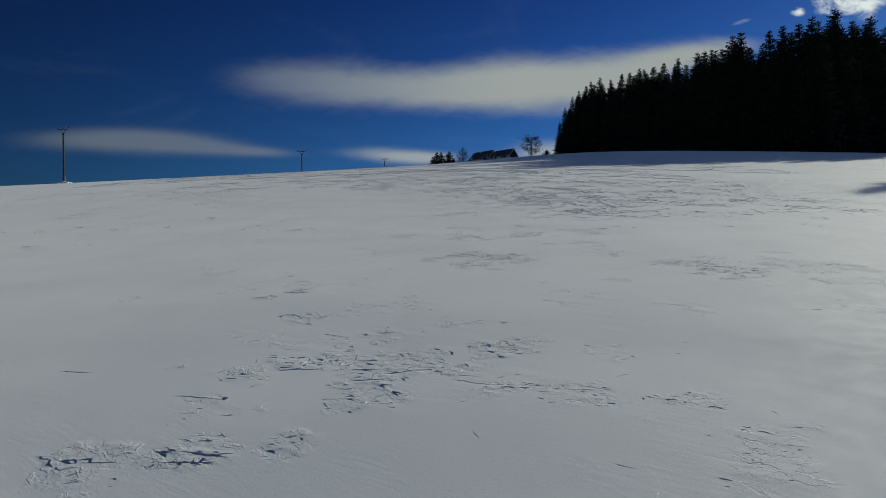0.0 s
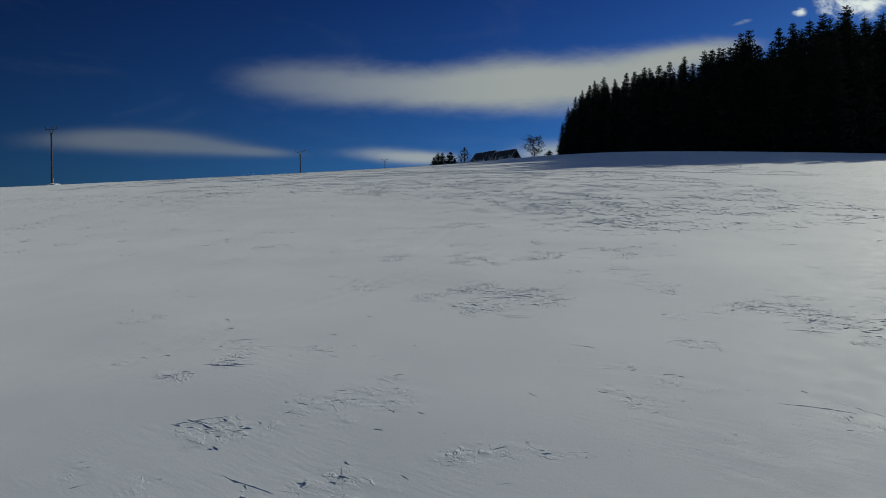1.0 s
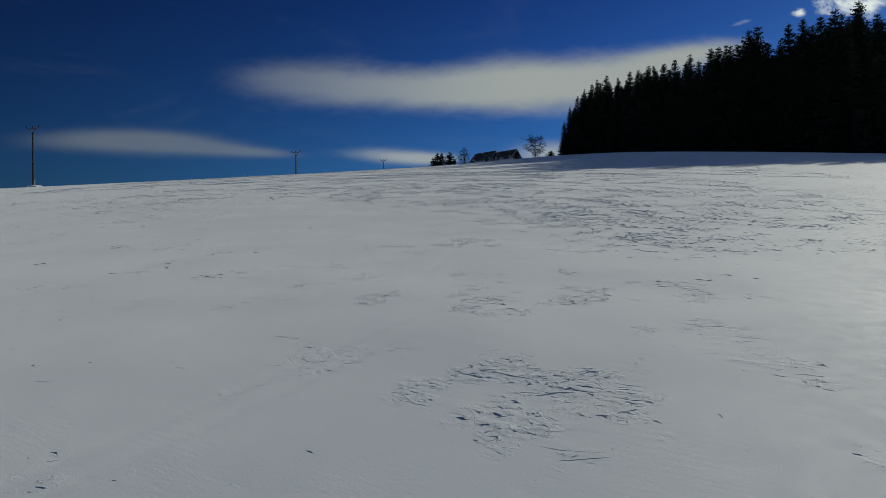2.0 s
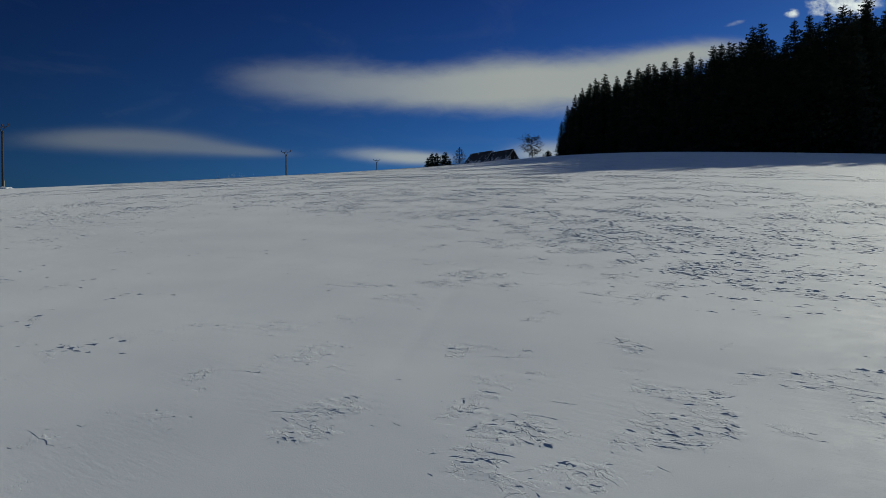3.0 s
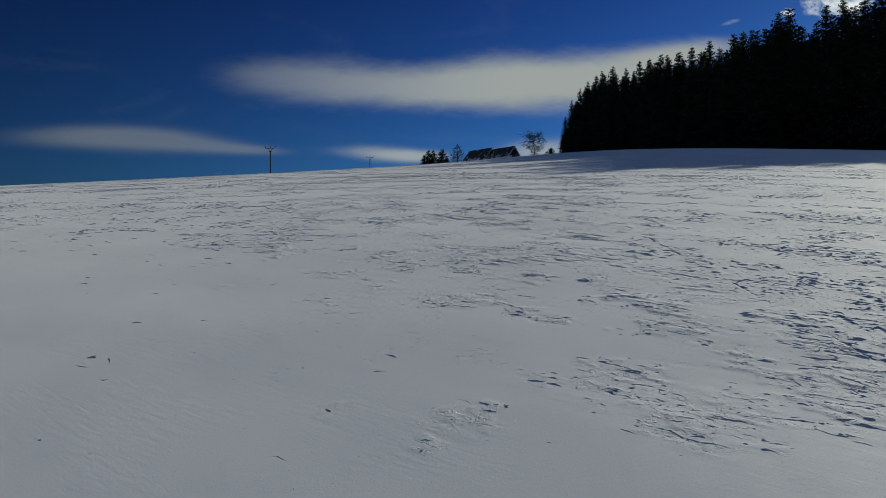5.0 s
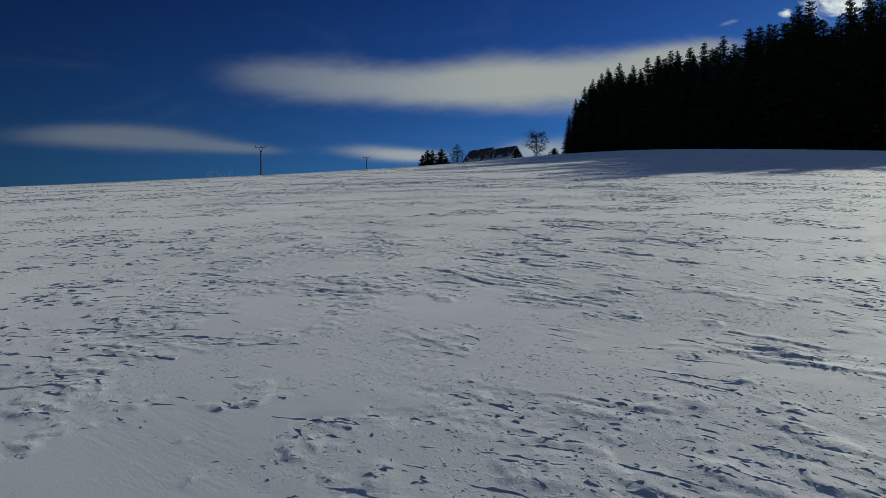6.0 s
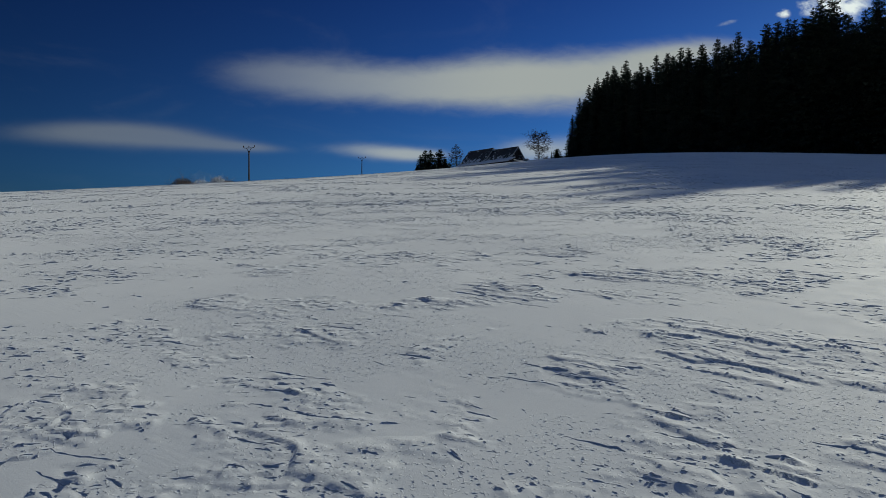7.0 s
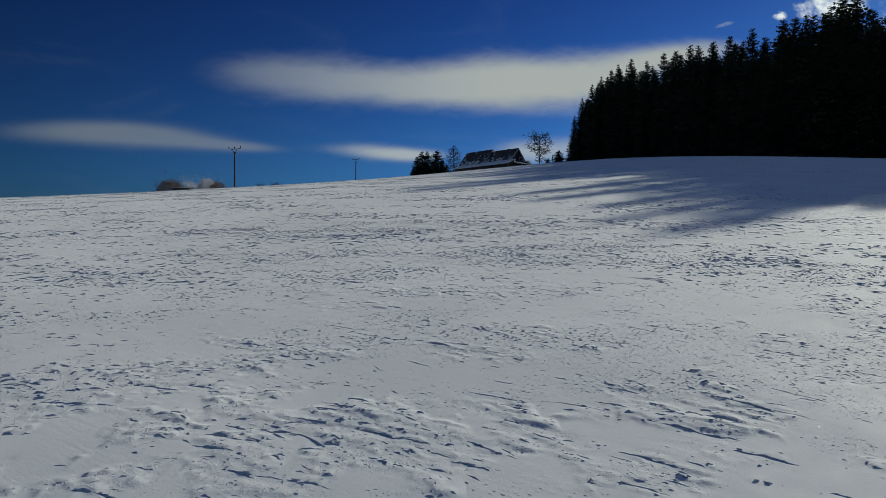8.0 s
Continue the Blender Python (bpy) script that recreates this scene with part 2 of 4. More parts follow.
rng = np.random.default_rng(11)
TABLE = rng.permutation(256)
TURNS = rng.uniform(0, 2 * np.pi, 256)


def perlin(x, y, seed=0):
    """Gradient noise of two arrays, about -0.7 to 0.7."""
    xi, yi = np.floor(x).astype(np.int64), np.floor(y).astype(np.int64)
    fx, fy = x - xi, y - yi
    u, v = fx * fx * fx * (fx * (fx * 6 - 15) + 10), fy * fy * fy * (fy * (fy * 6 - 15) + 10)

    def corner(a, b):
        g = TURNS[(TABLE[(TABLE[(xi + a + seed * 37) % 256] + yi + b + seed * 101) % 256])]
        return np.cos(g) * (fx - a) + np.sin(g) * (fy - b)

    low = corner(0, 0) * (1 - u) + corner(1, 0) * u
    high = corner(0, 1) * (1 - u) + corner(1, 1) * u
    return low * (1 - v) + high * v


def layers(x, y, count, seed, gain=0.5):
    total, size = 0.0, 1.0
    for i in range(count):
        total = total + size * perlin(x * 2 ** i, y * 2 ** i, seed + i)
        size *= gain
    return total


def smooth(u, lo, hi):
    t = np.clip((u - lo) / (hi - lo), 0, 1)
    return t * t * (3 - 2 * t)


# broken crust: middle, reach and strength of each patch
CRUST_LOW = ((-1.1, 6.6, 1.1, 1.0, 1.0), (-0.8, 8.2, 0.7, 0.2, 0.7), (0.7, 8.4, 0.6, 0.15, 0.6), (0.9, 7.3, 1.3, 0.3, 0.9), (-3.0, 7.1, 0.3, 0.3, 0.8),
             (-2.2, 6.0, 0.35, 0.15, 0.8), (-2.1, 4.8, 0.32, 0.3, 1.0), (-3.0, 4.8, 0.5, 0.3, 0.9), (-1.3, 4.8, 0.16, 0.3, 0.9), (2.0, 5.6, 0.5, 0.6, 0.8),
             (0.7, 5.9, 0.4, 0.2, 0.7), (5.7, 12.3, 0.9, 1.5, 1.0), (7.8, 11.7, 0.9, 2.2, 1.0), (1.1, 14.4, 1.2, 1.2, 0.9), (2.4, 4.3, 0.9, 0.5, 0.4),
             (-2.3, 8.9, 0.4, 0.4, 0.8), (-0.8, 4.3, 0.17, 0.2, 0.6), (4.1, 14.2, 0.4, 0.4, 0.7), (3.3, 11.2, 0.3, 0.2, 0.9))
CRUST_MIDDLE = ((-2.8, 11.0, 0.22, 0.3, 0.8), (-3.2, 10.5, 0.25, 0.2, 0.7), (-0.6, 10.2, 0.22, 0.2, 0.6), (0.7, 18.4, 0.7, 1.0, 1.0), (2.4, 18.9, 0.9, 0.7, 0.8),
                (3.9, 18.7, 0.7, 0.6, 0.7), (-1.1, 19.1, 0.6, 0.5, 0.6), (4.5, 19.5, 1.1, 1.0, 0.6), (0.8, 26.1, 1.0, 0.9, 0.9), (-1.6, 25.6, 0.55, 0.4, 0.8),
                (-0.5, 30.3, 0.8, 0.5, 0.7), (-3.4, 27.8, 1.0, 0.7, 0.7), (2.7, 21.3, 0.3, 0.25, 0.9), (-2.5, 20.7, 0.2, 0.2, 1.0), (-3.1, 20.6, 0.25, 0.2, 0.8),
                (0.2, 21.3, 0.4, 0.3, 0.7), (4.0, 24.1, 1.0, 0.5, 0.7), (1.8, 22.9, 0.4, 0.3, 0.7), (-1.2, 20.3, 0.3, 0.5, 0.6))
CRUST_HIGH = ((-4.4, 39.7, 2.2, 3.2, 0.85), (-2.6, 37.8, 0.55, 0.8, 1.0), (0.2, 36.3, 2.1, 1.4, 0.95), (0.0, 33.9, 0.7, 0.4, 0.9), (1.2, 33.2, 0.5, 0.4, 1.0),
              (3.8, 36.1, 1.6, 3.0, 1.0), (-1.6, 34.2, 0.7, 0.8, 0.6), (-4.0, 35.0, 0.4, 0.3, 0.5), (-3.7, 44.5, 2.8, 1.9, 1.0), (-3.5, 41.3, 0.7, 0.6, 0.9),
              (-1.5, 41.0, 0.9, 0.5, 0.8), (1.1, 40.6, 1.8, 1.0, 1.0), (1.6, 43.1, 2.1, 2.2, 0.9), (-2.6, 53.1, 2.0, 1.2, 1.0), (-0.2, 53.0, 1.5, 0.7, 0.85),
              (2.4, 53.3, 1.1, 1.3, 0.8), (7.2, 31.3, 5.0, 3.0, 1.0), (7.0, 26.2, 2.2, 2.4, 1.0), (0.4, 55.6, 0.6, 0.5, 0.7))
CRUST_TOP = ((-4.8, 47.6, 1.03, 0.8, 1.0), (-2.5, 47.5, 0.96, 0.32, 0.9), (-2.3, 44.4, 0.48, 0.3, 0.9), (-3.5, 45.0, 0.45, 0.3, 1.0), (0.2, 44.8, 0.92, 0.52, 1.0),
             (1.9, 44.5, 1.02, 0.38, 1.0), (3.1, 46.9, 1.35, 1.16, 0.8), (-2.8, 49.0, 1.42, 0.7, 0.9), (0.9, 50.6, 1.66, 0.51, 0.6), (2.4, 49.4, 1.38, 0.6, 0.8),
             (-5.0, 54.3, 2.07, 0.81, 0.7))
# stretches that stayed whole: middle, reach and strength
CALM = ((-2.4, 42.3, 1.0, 0.55, 0.8), (-0.6, 54.7, 2.8, 0.6, 0.9), (-6.2, 34.5, 2.3, 3.5, 0.95), (-0.6, 39.9, 0.7, 0.8, 0.5), (-5.0, 29.0, 3.0, 5.0, 0.7),
        (3.6, 48.9, 2.0, 0.5, 0.4), (-3.2, 48.6, 2.2, 0.5, 0.4), (5.0, 58.0, 1.2, 0.8, 0.5))


def patches(x, y, ragged, rows):
    """The strongest of the ragged patches at each place."""
    m = np.zeros_like(x)
    for cx, cy, rx, ry, force in rows:
        near = (np.abs(x - cx) < 1.75 * rx) & (np.abs(y - cy) < 1.75 * ry)
        d = ((x[near] - cx) / rx) ** 2 + ((y[near] - cy) / ry) ** 2
        m[near] = np.maximum(m[near], force * smooth(0.9 - 0.6 * d + 2.2 * ragged[near], 0.0, 1.2) * smooth(-d, -3.0, -1.0))
    return m


def crust_mask(x, y):
    """How torn the wind crust is, 0 to 1."""
    ragged = layers(x / 1.1, y / 0.9, 4, 40, 0.65)
    m = 0.34 * smooth(layers(x / 3 + 3, y / 2.6, 3, 21) + 0.8 * ragged, 0.20, 0.65)
    side = smooth(x + 0.25 * (y - 30) + 2.5 * ragged, -1, 5)
    rows = smooth(layers(x / 3.2, y / 2.0, 3, 61) + 0.5 * ragged, -0.12, 0.42)
    m = np.maximum(m, 0.85 * smooth(y + 1.5 * ragged, 37, 42) * (1 - 0.8 * smooth(y + 1.5 * ragged, 54, 57)) * rows)
    m = np.maximum(m, 0.95 * smooth(y + 3 * ragged, 22, 30) * (1 - 0.6 * smooth(y, 54, 60)) * side * rows)
    m = np.maximum(m, 0.9 * patches(x, y, ragged, CRUST_LOW + CRUST_MIDDLE + CRUST_HIGH + CRUST_TOP))
    return np.clip(m * (1 - patches(x, y, 0.5 * ragged, CALM)), 0, 1)


def chip_mask(x, y, m):
    """Where the surface is pitted with small chips, 0 to 1."""
    ragged = layers(x / 0.9, y / 0.8, 3, 140, 0.6)
    wide = smooth(layers(x / 6 + 9, y / 3, 3, 121) + 0.4 * ragged, -0.22, 0.25)
    field = smooth(y + 0.6 * np.clip(x, -6, 10) + 3 * ragged, 27, 42) * wide
    field = np.maximum(field, smooth(y + ragged, 55.5, 57.5) * (0.35 + 0.65 * wide))
    return np.clip(np.maximum(field * (1 - patches(x, y, 0.5 * ragged, CALM)), m), 0, 1)


def saw(phase, rise):
    """A ridge that rises steeply within that share of its length and falls away slowly behind."""
    f = phase - np.floor(phase)
    return smooth(f, 0.0, rise) * (1 - f) ** 1.2


def relief(x, y, m, c):
    """Height of the wind-cut crust above the smooth hillside; m and c are the crust's and the chips' masks."""
    growth = smooth(y + 1.0 * np.clip(x, 0, 10), 24, 44)
    p, q = 0.84 * x - 0.54 * y, 0.54 * x + 0.84 * y      # along and across the wind's ridges
    torn = layers(x / 0.17, y / 0.15, 3, 95, 0.6)
    lump = layers(p / 0.9, q / 0.55, 3, 97, 0.55)
    right = smooth(x + 0.10 * (y - 40) + 1.2 * lump, -1.6, 1.2)
    bold = smooth(m, 0.16, 0.45) * m * (0.35 + 0.65 * growth) * (1 - 0.55 * smooth(np.abs(x), 3.8, 5.5))

    # long low ridges drawn out along the wind
    swell = smooth(layers(p / 2.0, q / 0.40, 2, 99) + 0.08 * torn + 0.30 * (m - 0.8), -0.06, 0.12)
    ridge = saw(q / 0.30 + 1.0 * lump + 0.06 * torn, 0.09) * swell
    # broader drifts with a long steep face
    slow = layers(p / 2.6, q / 1.0, 3, 111, 0.5)
    drift = saw(q / 0.85 + 1.5 * slow + 0.03 * torn, 0.032) * smooth(layers(p / 1.9, q / 0.6, 2, 113) + 0.06 * torn + 0.3 * (m - 0.8), -0.02, 0.18)
    # scalloped steps where the crust broke away in plates
    field = layers(x / 0.75, y / 0.50, 3, 91, 0.5)
    step = saw(y / 0.50 + 0.12 * x / 0.50 + 1.7 * field + 0.09 * torn, 0.06) * smooth(layers(x / 0.6, y / 0.36, 2, 93) + 0.1 * torn, -0.10, 0.12)
    # short torn edges between them
    fray = layers(p / 0.42, q / 0.26, 3, 117, 0.55)
    edge = saw(q / 0.22 + 0.9 * fray + 0.1 * torn, 0.12) * smooth(layers(p / 0.32, q / 0.14, 2, 119) + 0.12 * torn, 0.12, 0.24)
    h = bold * (right * (0.016 * ridge + 0.028 * drift * growth) + (1 - right) * (0.020 * step + 0.014 * drift * growth))
    h = h + smooth(m, 0.18, 0.6) * (0.006 + 0.003 * growth) * edge
    # scattered chips on the even crust
    chip = smooth(layers(p / 0.115, q / 0.080, 2, 101, 0.45) + 0.12 * (c - 1), 0.17, 0.30)
    h = h + smooth(m, 0.2, 0.5) * (0.001 + 0.003 * growth) * chip
    # soft swells of the whole cover
    h = h + (0.004 + 0.014 * growth) * smooth(m, 0.16, 0.7) * layers(x / 1.5, y / 0.9, 2, 33)
    h = h + 0.05 * layers(x / 5.0, y / 4.0, 2, 70) + 0.0025 * layers(p / 1.1, q / 0.22, 2, 75)
    # an old sledge track, nearly blown over
    for off in (-0.28, 0.28):
        d = (x + 3.4 - 0.62 * (y - 12.5) + off) * 0.85
        h = h - 0.014 * np.exp(-(d / 0.13) ** 2) * smooth(y, 9, 11) * smooth(-y, -19, -15)
    d = x - 0.05 - 0.22 * (y - 23.5)
    return h - 0.007 * np.exp(-(d / 0.16) ** 2) * smooth(y, 19, 21) * smooth(-y, -29, -26)


def spread(stops):
    """Grid lines from (place, spacing) stops, the spacing changing evenly between."""
    lines = [stops[0][0]]
    for (p0, s0), (p1, s1) in zip(stops, stops[1:]):
        while lines[-1] < p1 - 1e-6:
            k = min(max((lines[-1] - p0) / (p1 - p0), 0), 1)
            lines.append(lines[-1] + s0 * (s1 / s0) ** k)
        lines[-1] = p1
    return np.array(lines)


def mesh_of(name, co, quads):
    me = bpy.data.meshes.new(name)
    me.vertices.add(len(co))
    me.vertices.foreach_set("co", co.astype(np.float32).ravel())
    me.loops.add(quads.size)
    me.loops.foreach_set("vertex_index", quads.astype(np.int32).ravel())
    me.polygons.add(len(quads))
    me.polygons.foreach_set("loop_start", (np.arange(len(quads)) * 4).astype(np.int32))
    me.polygons.foreach_set("use_smooth", np.ones(len(quads), bool))
    me.update(calc_edges=True)
    return me


def grid_quads(nx, ny):
    first = np.arange(ny - 1)[:, None] * nx + np.arange(nx - 1)[None, :]
    return np.stack([first, first + 1, first + 1 + nx, first + nx], -1)


def detail(x, y):
    """Where the small relief is built, 0 to 1."""
    return smooth(-np.abs(x), -15, -12) * smooth(-y, -76, -66) * smooth(y, 2.5, 3.5)


def surface(x, y):
    m = crust_mask(x, y)
    return hill(x, y) + relief(x, y, m, chip_mask(x, y, m)) * detail(x, y)


def build_ground():
    """One sheet: a wide grid whose cells are split by three or five where the crust is torn."""
    CX, CY = 0.125, 0.135
    half = np.concatenate([CX * np.arange(0, 108), spread([(CX * 108, CX), (20, 0.4), (40, 2.0), (150, 8), (1500, 150)])])
    xs = np.concatenate([-half[:0:-1], half])
    ys = np.concatenate([spread([(-900, 60), (-60, 5), (0, 0.5), (3.2, CY)])[:-1], 3.2 + CY * np.arange(0, 508),
                         spread([(3.2 + CY * 508, CY), (82, 0.25), (140, 0.8), (300, 3.0), (420, 12), (1800, 150)])])
    X, Y = np.meshgrid(xs, ys)
    crust = crust_mask(X, Y)
    chips = chip_mask(X, Y, crust)
    Z = hill(X, Y)
    fade = detail(X, Y)
    near = fade > 0.001
    calm = crust[near] * 0
    Z[near] += relief(X[near], Y[near], calm, calm) * fade[near]
    wide = grid_quads(len(xs), len(ys))
    # how finely each cell is split
    force = crust * near
    worst = np.maximum(np.maximum(force[:-1, :-1], force[1:, :-1]), np.maximum(force[:-1, 1:], force[1:, 1:]))
    mid_x, mid_y = np.abs(X[:-1, :-1]), Y[:-1, :-1]
    seen = (worst > 0.18) & (mid_x < 0.8 * (mid_y + 1))
    finest = seen & (worst > 0.3) & (mid_x < 4.4) & (mid_y < 60.5)
    coords, bits, marks = [np.stack([X, Y, Z], -1).reshape(-1, 3)], [wide[~seen]], [np.stack([crust, chips], -1).reshape(-1, 2)]
    start = X.size
    for k, chosen in ((3, seen & ~finest), (5, finest)):
        cells = np.repeat(np.repeat(chosen, k, 0), k, 1)
        ny, nx = cells.shape
        padded = np.zeros((ny + 2, nx + 2), np.int8)
        padded[1:-1, 1:-1] = cells
        round_it = padded[:-1, :-1] + padded[1:, :-1] + padded[:-1, 1:] + padded[1:, 1:]
        iy, ix = np.nonzero(round_it)
        ids = np.full((ny + 1, nx + 1), -1, np.int64)
        ids[iy, ix] = start + np.arange(len(iy))
        jy, jx = np.minimum(iy // k, len(ys) - 2), np.minimum(ix // k, len(xs) - 2)
        v, u = (iy - jy * k) / k, (ix - jx * k) / k

        def between(a):
            return (a[jy, jx] * (1 - u) + a[jy, jx + 1] * u) * (1 - v) + (a[jy + 1, jx] * (1 - u) + a[jy + 1, jx + 1] * u) * v

        fx, fy, fz = xs[jx] * (1 - u) + xs[jx + 1] * u, ys[jy] * (1 - v) + ys[jy + 1] * v, between(Z)
        fm, fc = between(crust), between(chips)
        # a patch's rim lies on the wide grid's edges
        inner = round_it[iy, ix] == 4
        ax, ay = fx[inner], fy[inner]
        fz[inner] = hill(ax, ay) + relief(ax, ay, fm[inner], fc[inner]) * detail(ax, ay)
        cy, cx = np.nonzero(cells)
        coords.append(np.stack([fx, fy, fz], -1))
        bits.append(np.stack([ids[cy, cx], ids[cy, cx + 1], ids[cy + 1, cx + 1], ids[cy + 1, cx]], -1))
        marks.append(np.stack([fm, fc], -1))
        start += len(iy)
    co, quads, marks = np.concatenate(coords), np.concatenate(bits), np.concatenate(marks)
    used, flat = np.unique(quads, return_inverse=True)
    co, quads, marks = co[used], flat.reshape(quads.shape), marks[used]
    me = mesh_of("snow_ground", co, quads)
    me.materials.append(SNOW)
    far = np.maximum(smooth(co[:, 1], 55, 70), smooth(np.abs(co[:, 0]), 7, 14))
    for name, values in (("crust", marks[:, 0] * (1 - 0.8 * smooth(co[:, 1] + np.clip(co[:, 0], 0, 10), 24, 40))), ("far", far), ("chips", marks[:, 1])):
        layer = me.attributes.new(name, "FLOAT", "POINT")
        layer.data.foreach_set("value", values.astype(np.float32))
    ob = new("snow_ground", me)
    tagged(ob, "wind-packed white snow field with broken crust and ripples", "snow", kind="structure")


build_ground()


def build_flakes():
    """Torn edges of wind crust: low steps, steep on the near side, that fade into the field beyond."""
    gen = np.random.default_rng(7)
    all_co, all_quads, start = [], [], 0

    def scatter(count, x_reach, y0, y1, share, points, lengths, heights, tail, wander, spin):
        """Edges strewn where share(x, y, crust, chips) allows; lengths and heights are ranges in metres."""
        nonlocal start
        x = gen.uniform(-x_reach, x_reach, count)
        y = gen.uniform(y0, y1, count)
        keep = np.abs(x) < 0.85 * (y + 2)
        x, y = x[keep], y[keep]
        m = crust_mask(x, y)
        strength = np.clip(share(x, y, m, chip_mask(x, y, m)), 0, 1)
        keep = gen.random(len(x)) < strength
        x, y, strength = x[keep], y[keep], strength[keep]
        n = len(x)
        length = lengths[0] * (lengths[1] / lengths[0]) ** gen.random(n)
        height = heights[0] * (heights[1] / heights[0]) ** gen.random(n) * (0.6 + 0.4 * strength) * (1 + 1.2 * smooth(y, 56.5, 61))
        # drawn out along the wind on one side of the field, lying across it on the other
        bend = smooth(x + 0.10 * (y - 40), -3.0, 1.5)
        turn = np.radians(-9 - 23 * bend + gen.normal(0, 1, n) * spin * (1.3 - 0.6 * bend))
        ax, ay = np.cos(turn), np.sin(turn)
        bx, by = -ay, ax                       # away from the near side
        s = np.linspace(-0.5, 0.5, points)[None, :] + gen.uniform(-0.2, 0.2, (n, points)) / points
        off = np.cumsum(gen.normal(0, wander, (n, points)), 1) * length[:, None] / points ** 0.5
        off -= off.mean(1, keepdims=True)
        px = x[:, None] + ax[:, None] * s * length[:, None] + bx[:, None] * off
        py = y[:, None] + ay[:, None] * s * length[:, None] + by[:, None] * off
        hump = np.sin(np.pi * np.linspace(0.04, 0.96, points))[None, :] ** 0.6 * gen.uniform(0.45, 1.15, (n, points))
        hump[:, 0] = hump[:, -1] = 0.02
        top = height[:, None] * hump
        back = tail * height[:, None] * (0.45 + hump) * gen.uniform(0.7, 1.3, (n, points))
        rows = []
        for lift, reach in ((-0.010, -0.3 * top), (top, 0 * top), (-0.004, back)):
            vx, vy = px + bx[:, None] * reach, py + by[:, None] * reach
            vz = surface(vx.ravel(), vy.ravel()).reshape(vx.shape) + lift
            rows.append(np.stack([vx, vy, vz], -1))
        co = np.stack(rows, 1)                 # edge, row, point, xyz
        ids = start + np.arange(n * 3 * points).reshape(n, 3, points)
        quads = np.stack([ids[:, :-1, :-1], ids[:, :-1, 1:], ids[:, 1:, 1:], ids[:, 1:, :-1]], -1).reshape(-1, 4)
        start += n * 3 * points
        all_co.append(co.reshape(-1, 3))
        all_quads.append(quads)

    # crumbs and chips on the even crust
    scatter(60000, 6, 31, 56, lambda x, y, m, c: 0.75 * c, 3, (0.020, 0.055), (0.0024, 0.0048), 6, 0.14, 22)
    scatter(26000, 6, 3, 31, lambda x, y, m, c: 1.1 * m ** 1.2 + 0.004, 3, (0.015, 0.050), (0.0022, 0.0042), 6, 0.16, 32)
    scatter(44000, 10, 54, 70, lambda x, y, m, c: 0.9 * c * smooth(layers(x / 3, y / 1.6, 3, 153, 0.6), -0.30, 0.15), 3, (0.030, 0.11), (0.0030, 0.0062), 8, 0.12, 16)
    # torn edges a hand long
    scatter(22000, 9, 31, 64, lambda x, y, m, c: 0.6 * m ** 1.3 + 0.06 * c, 5, (0.06, 0.24), (0.0024, 0.0050), 14, 0.10, 13)
    scatter(22000, 7, 3, 31, lambda x, y, m, c: 1.1 * m ** 1.3 + 0.003, 5, (0.04, 0.18), (0.0022, 0.0042), 14, 0.18, 24)
    # long lips
    scatter(4600, 9, 31, 64, lambda x, y, m, c: 0.6 * m ** 1.5, 12, (0.25, 1.00), (0.0024, 0.0050), 16, 0.05, 7)
    scatter(2600, 9, 3, 31, lambda x, y, m, c: 0.9 * m ** 1.4 + 0.008, 10, (0.20, 0.70), (0.0022, 0.0038), 14, 0.07, 11)
    # the wider field
    scatter(64000, 20, 20, 64, lambda x, y, m, c: (0.95 * m + 0.08 * c) * smooth(np.abs(x), 3.5, 6.0), 3, (0.07, 0.24), (0.0075, 0.0140), 9, 0.12, 11)
    scatter(80000, 38, 58, 118, lambda x, y, m, c: 0.8 * c * smooth(y + 0.5 * np.abs(x), 62, 68)
            * smooth(layers(x / 7, y / 2.5, 3, 151, 0.6), -0.20, 0.20), 3, (0.09, 0.36), (0.0070, 0.0130), 8, 0.10, 10)
    co, quads = np.concatenate(all_co), np.concatenate(all_quads).astype(np.int32)
    me = bpy.data.meshes.new("crust_flakes")
    me.vertices.add(len(co))
    me.vertices.foreach_set("co", co.astype(np.float32).ravel())
    me.loops.add(quads.size)
    me.loops.foreach_set("vertex_index", quads.ravel())
    me.polygons.add(len(quads))
    me.polygons.foreach_set("loop_start", (np.arange(len(quads)) * 4).astype(np.int32))
    me.update(calc_edges=True)
    me.materials.append(SNOW)
    tagged(new("snow_crust_flakes", me), "torn edges and chips of white wind crust on snow", "snow crust", kind="stuff")


build_flakes()


